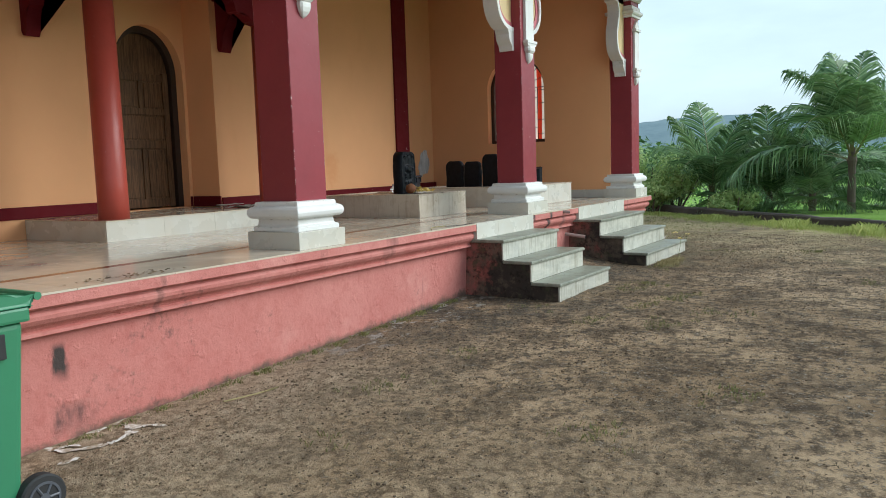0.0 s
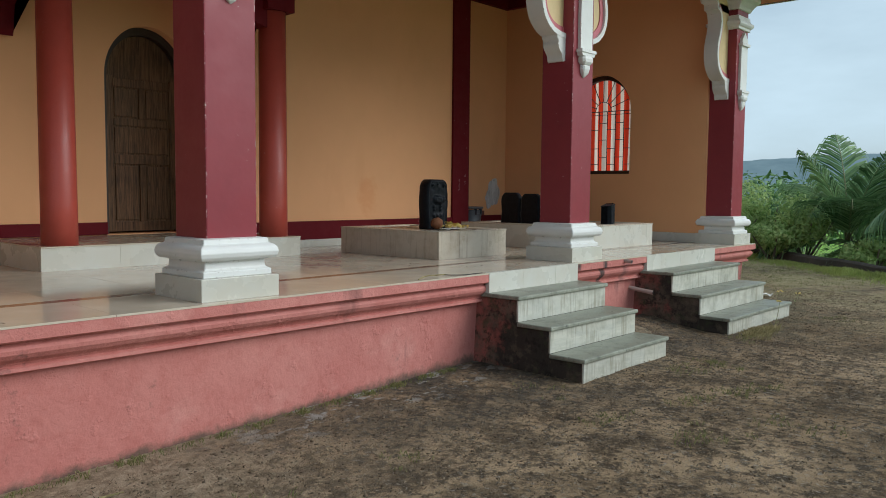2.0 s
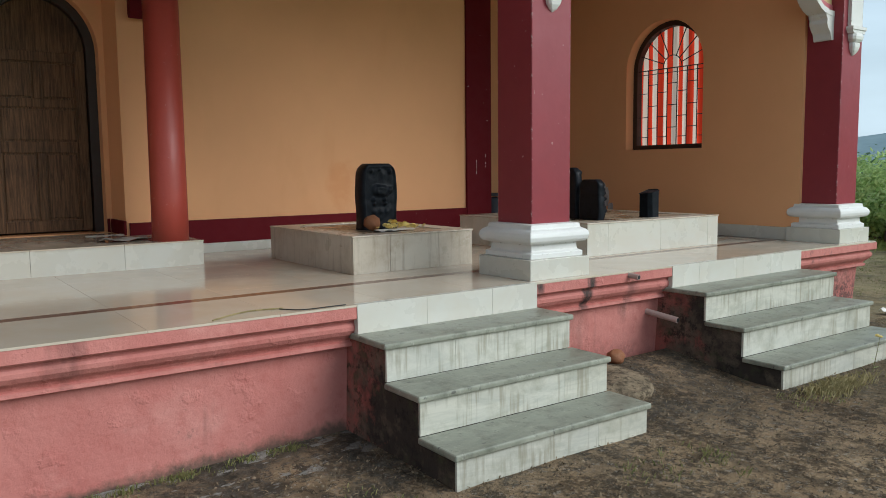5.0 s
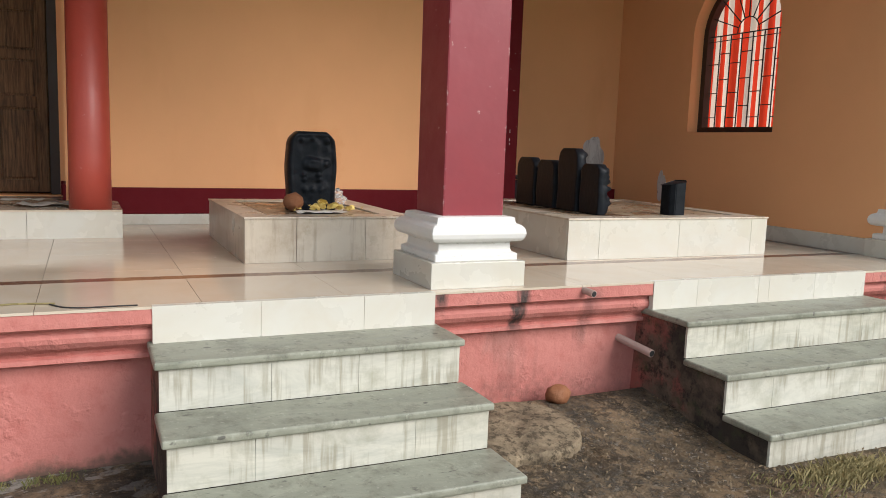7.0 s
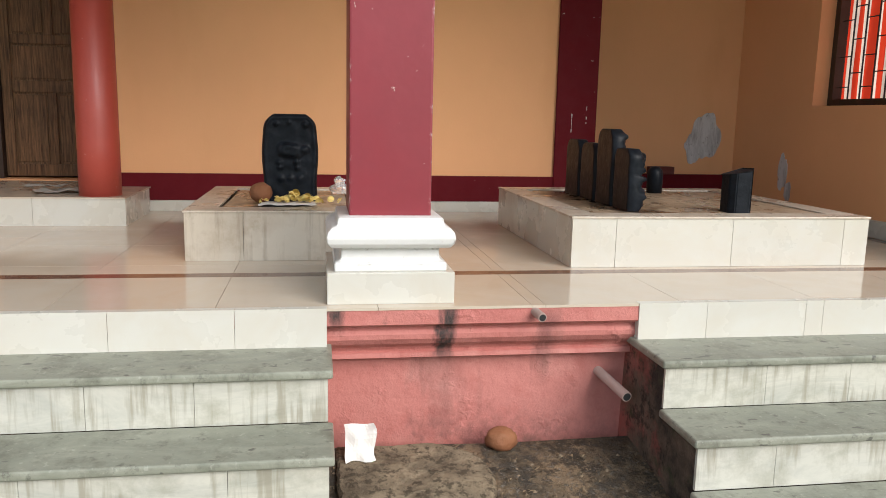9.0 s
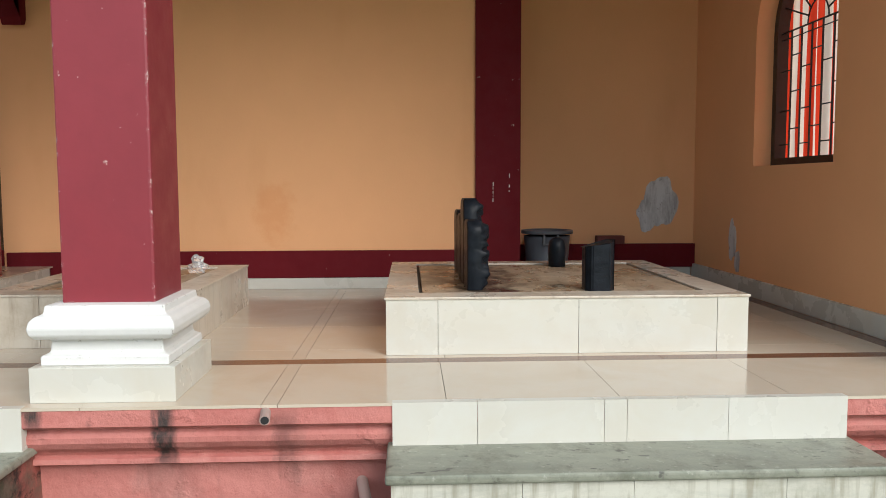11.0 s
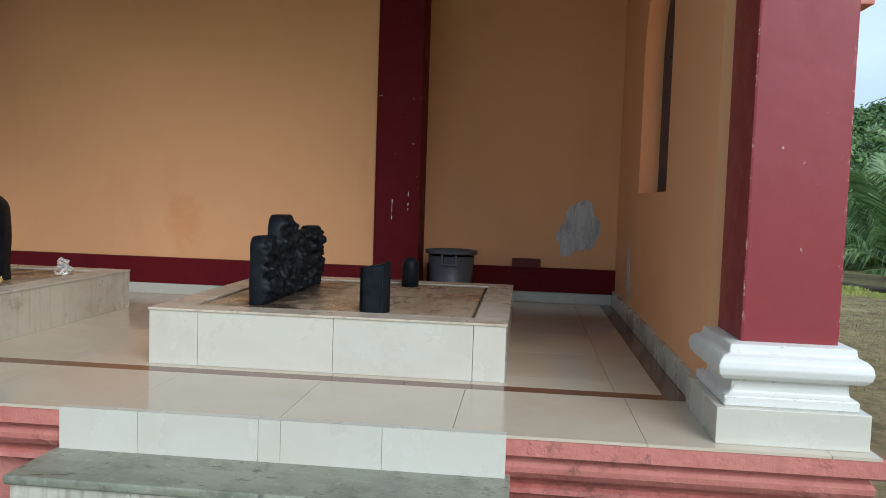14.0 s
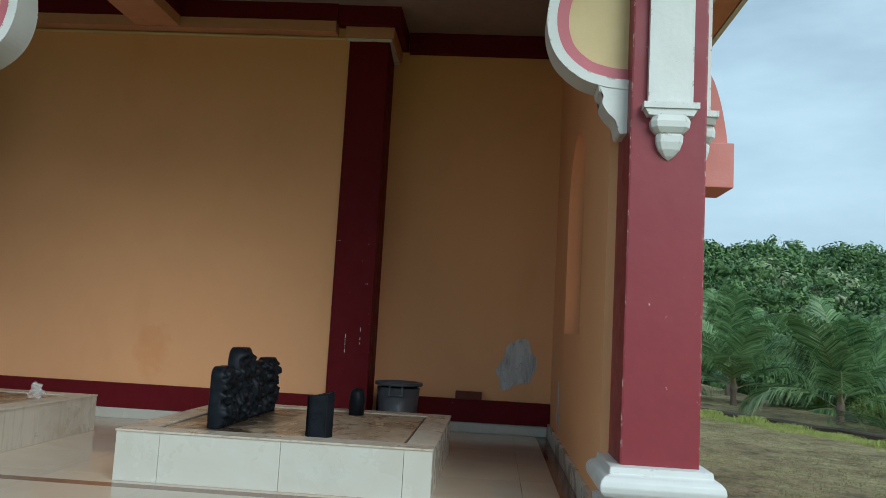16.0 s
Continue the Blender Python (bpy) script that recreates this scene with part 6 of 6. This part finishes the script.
rnd = random.Random(5)
V, F, VP, FP = [], [], [], []
bmh = bmesh.new()
hv = []
for i in range(41):
    a = radians(128 + 60 * i / 40)
    hv.append([bmh.verts.new((-5 + d * math.cos(a), 12 + d * math.sin(a), hill_h(-5 + d * math.cos(a), 12 + d * math.sin(a)))) for d in (28, 34, 42, 50, 60, 72, 86, 110, 150)])
for p, q in zip(hv, hv[1:]):
    for j in range(8):
        bmh.faces.new((p[j], p[j + 1], q[j + 1], q[j]))
slope_mat = painted("forest_floor", (0.035, 0.05, 0.022), 1.0, var=0.3)
tagged(part("hillside", bmh, slope_mat, smooth=True), "steep wooded hillside ground", "hill", kind="structure")
for i in range(210):
    a = radians(rnd.uniform(145, 171))
    d = rnd.uniform(34, 92)
    x, y = -5 + d * math.cos(a), 12 + d * math.sin(a)
    r = rnd.uniform(1.2, 3.0) * (0.8 + d / 150)
    pale = rnd.random() < 0.16
    c, rr = (x, y, hill_h(x, y) + r * 0.7), (r, r, r * rnd.uniform(0.8, 1.15))
    tree_crown(VP if pale else V, FP if pale else F, rnd, c, rr, 36, 64, 0.10 + d * 0.0017)
for nm, vv, ff, mt in (("forest", V, F, wood_leaf), ("pale_forest", VP, FP, pale_leaf)):
    me = bpy.data.meshes.new(nm)
    me.from_pydata(vv, [], ff)
    me.materials.append(mt)
    tagged(new(nm, me), "dense green woodland crowns on the hillside", "forest", kind="stuff")

# distant plain trees and blue hills
V, F = [], []
for i in range(70):
    a = radians(rnd.uniform(88, 131))
    d = rnd.uniform(26, 75)
    r = rnd.uniform(1.3, 2.4)
    x, y = -3 + d * math.cos(a), 10 + d * math.sin(a)
    leaf_cloud(V, F, rnd, (x, y, -1.2 + r * rnd.uniform(0.5, 0.75)), (r * 1.2, r * 1.2, r * 0.9), 520, 0.14, 0.72)
for i in range(170):
    a = radians(rnd.uniform(40, 112))
    d = rnd.uniform(70, 210)
    r = rnd.uniform(2.0, 4.0)
    x, y = d * math.cos(a), 12 + d * math.sin(a)
    leaf_cloud(V, F, rnd, (x, y, -1.0 + r * 0.5), (r * 1.2, r * 1.2, r * 0.75), 110, 0.55, 0.75)
me = bpy.data.meshes.new("plain_trees")
me.from_pydata(V, [], F)
me.materials.append(wood_leaf)
tagged(new("plain_trees", me), "distant line of trees across the fields", "forest", kind="stuff")

bm = bmesh.new()
prev = None
for i in range(161):
    a = radians(35 + 95 * i / 160)
    e = max(1.7, 2.85 - 0.0026 * (math.degrees(a) - 98.5) ** 2 * (1 if a > radians(98.5) else 0.1)) + 0.12 * noise.noise((a * 9, 0, 0)) + 0.10 * noise.noise((a * 60, 0, 1)) + 0.06 * noise.noise((a * 190, 0, 2))
    d = 800
    rowv = [bm.verts.new((dd * math.cos(a), 12 + dd * math.sin(a), z)) for dd, z in ((d, -5), (d + 60, d * math.tan(radians(e)) * 0.6), (d + 150, (d + 150) * math.tan(radians(e))), (d + 300, -5))]
    if prev:
        for j in range(3):
            bm.faces.new((prev[j], rowv[j], rowv[j + 1], prev[j + 1]))
    prev = rowv
tagged(part("backdrop", bm, far_hill_mat, smooth=True), "long hill on the horizon, tinted blue-green for haze", "hill", kind="structure")

# ---- floor tiles, last ----
def lay(x0, x1, y0, y1, mat):
    ob = bbox("tile", 0, x1 - x0 - 0.0022, 0, y1 - y0 - 0.0022, -0.011, 0, mat, floor)
    return ob


def tiles(xs_, ys_, mat):
    cache = {}
    for a, b in zip(xs_, xs_[1:]):
        for c, d in zip(ys_, ys_[1:]):
            key = (round(b - a, 3), round(d - c, 3))
            if key not in cache:
                cache[key] = lay(a, b, c, d, mat)
                ob = cache[key]
            else:
                ob = new("tile", cache[key].data)
                ob.parent = floor
            ob.location = (a + 0.0011, c + 0.0011, DECK)


ys_front = [12.19, 12.03, 11.43, 10.765, 10.14, 9.515, 8.925, 8.868, 8.25, 7.63, 7.01, 6.39, 5.77, 5.15, 4.53, 3.91, 3.29, 2.67, 2.05, 1.43, 0.81, 0.19, -0.43, -1.05, -2.0, -4.0][::-1]
tiles([-4.312, FRONT + 0.016], ys_front, floor_tile)
tiles([-4.402, -4.312], [SIDE - 0.02 - 1.2 * i for i in range(14)][::-1], stripe_tile)
tiles([BACK_N + 0.03, -6.402, -5.802, -5.202, -4.602, -4.402], [SIDE - 0.112, 11.40, 10.78, 10.16, 9.54, 8.925, 8.868, 8.25, 7.63, 7.01, 6.39][::-1], floor_tile)
tiles([NICHE + 0.02, -6.702, -6.102, -5.502, -4.902, -4.402], [6.39 - 0.62 * i for i in range(18)][::-1], floor_tile)
tiles([BACK_N + 0.03, -5.85, -4.402], [SIDE - 0.112, SIDE - 0.022], stripe_tile)
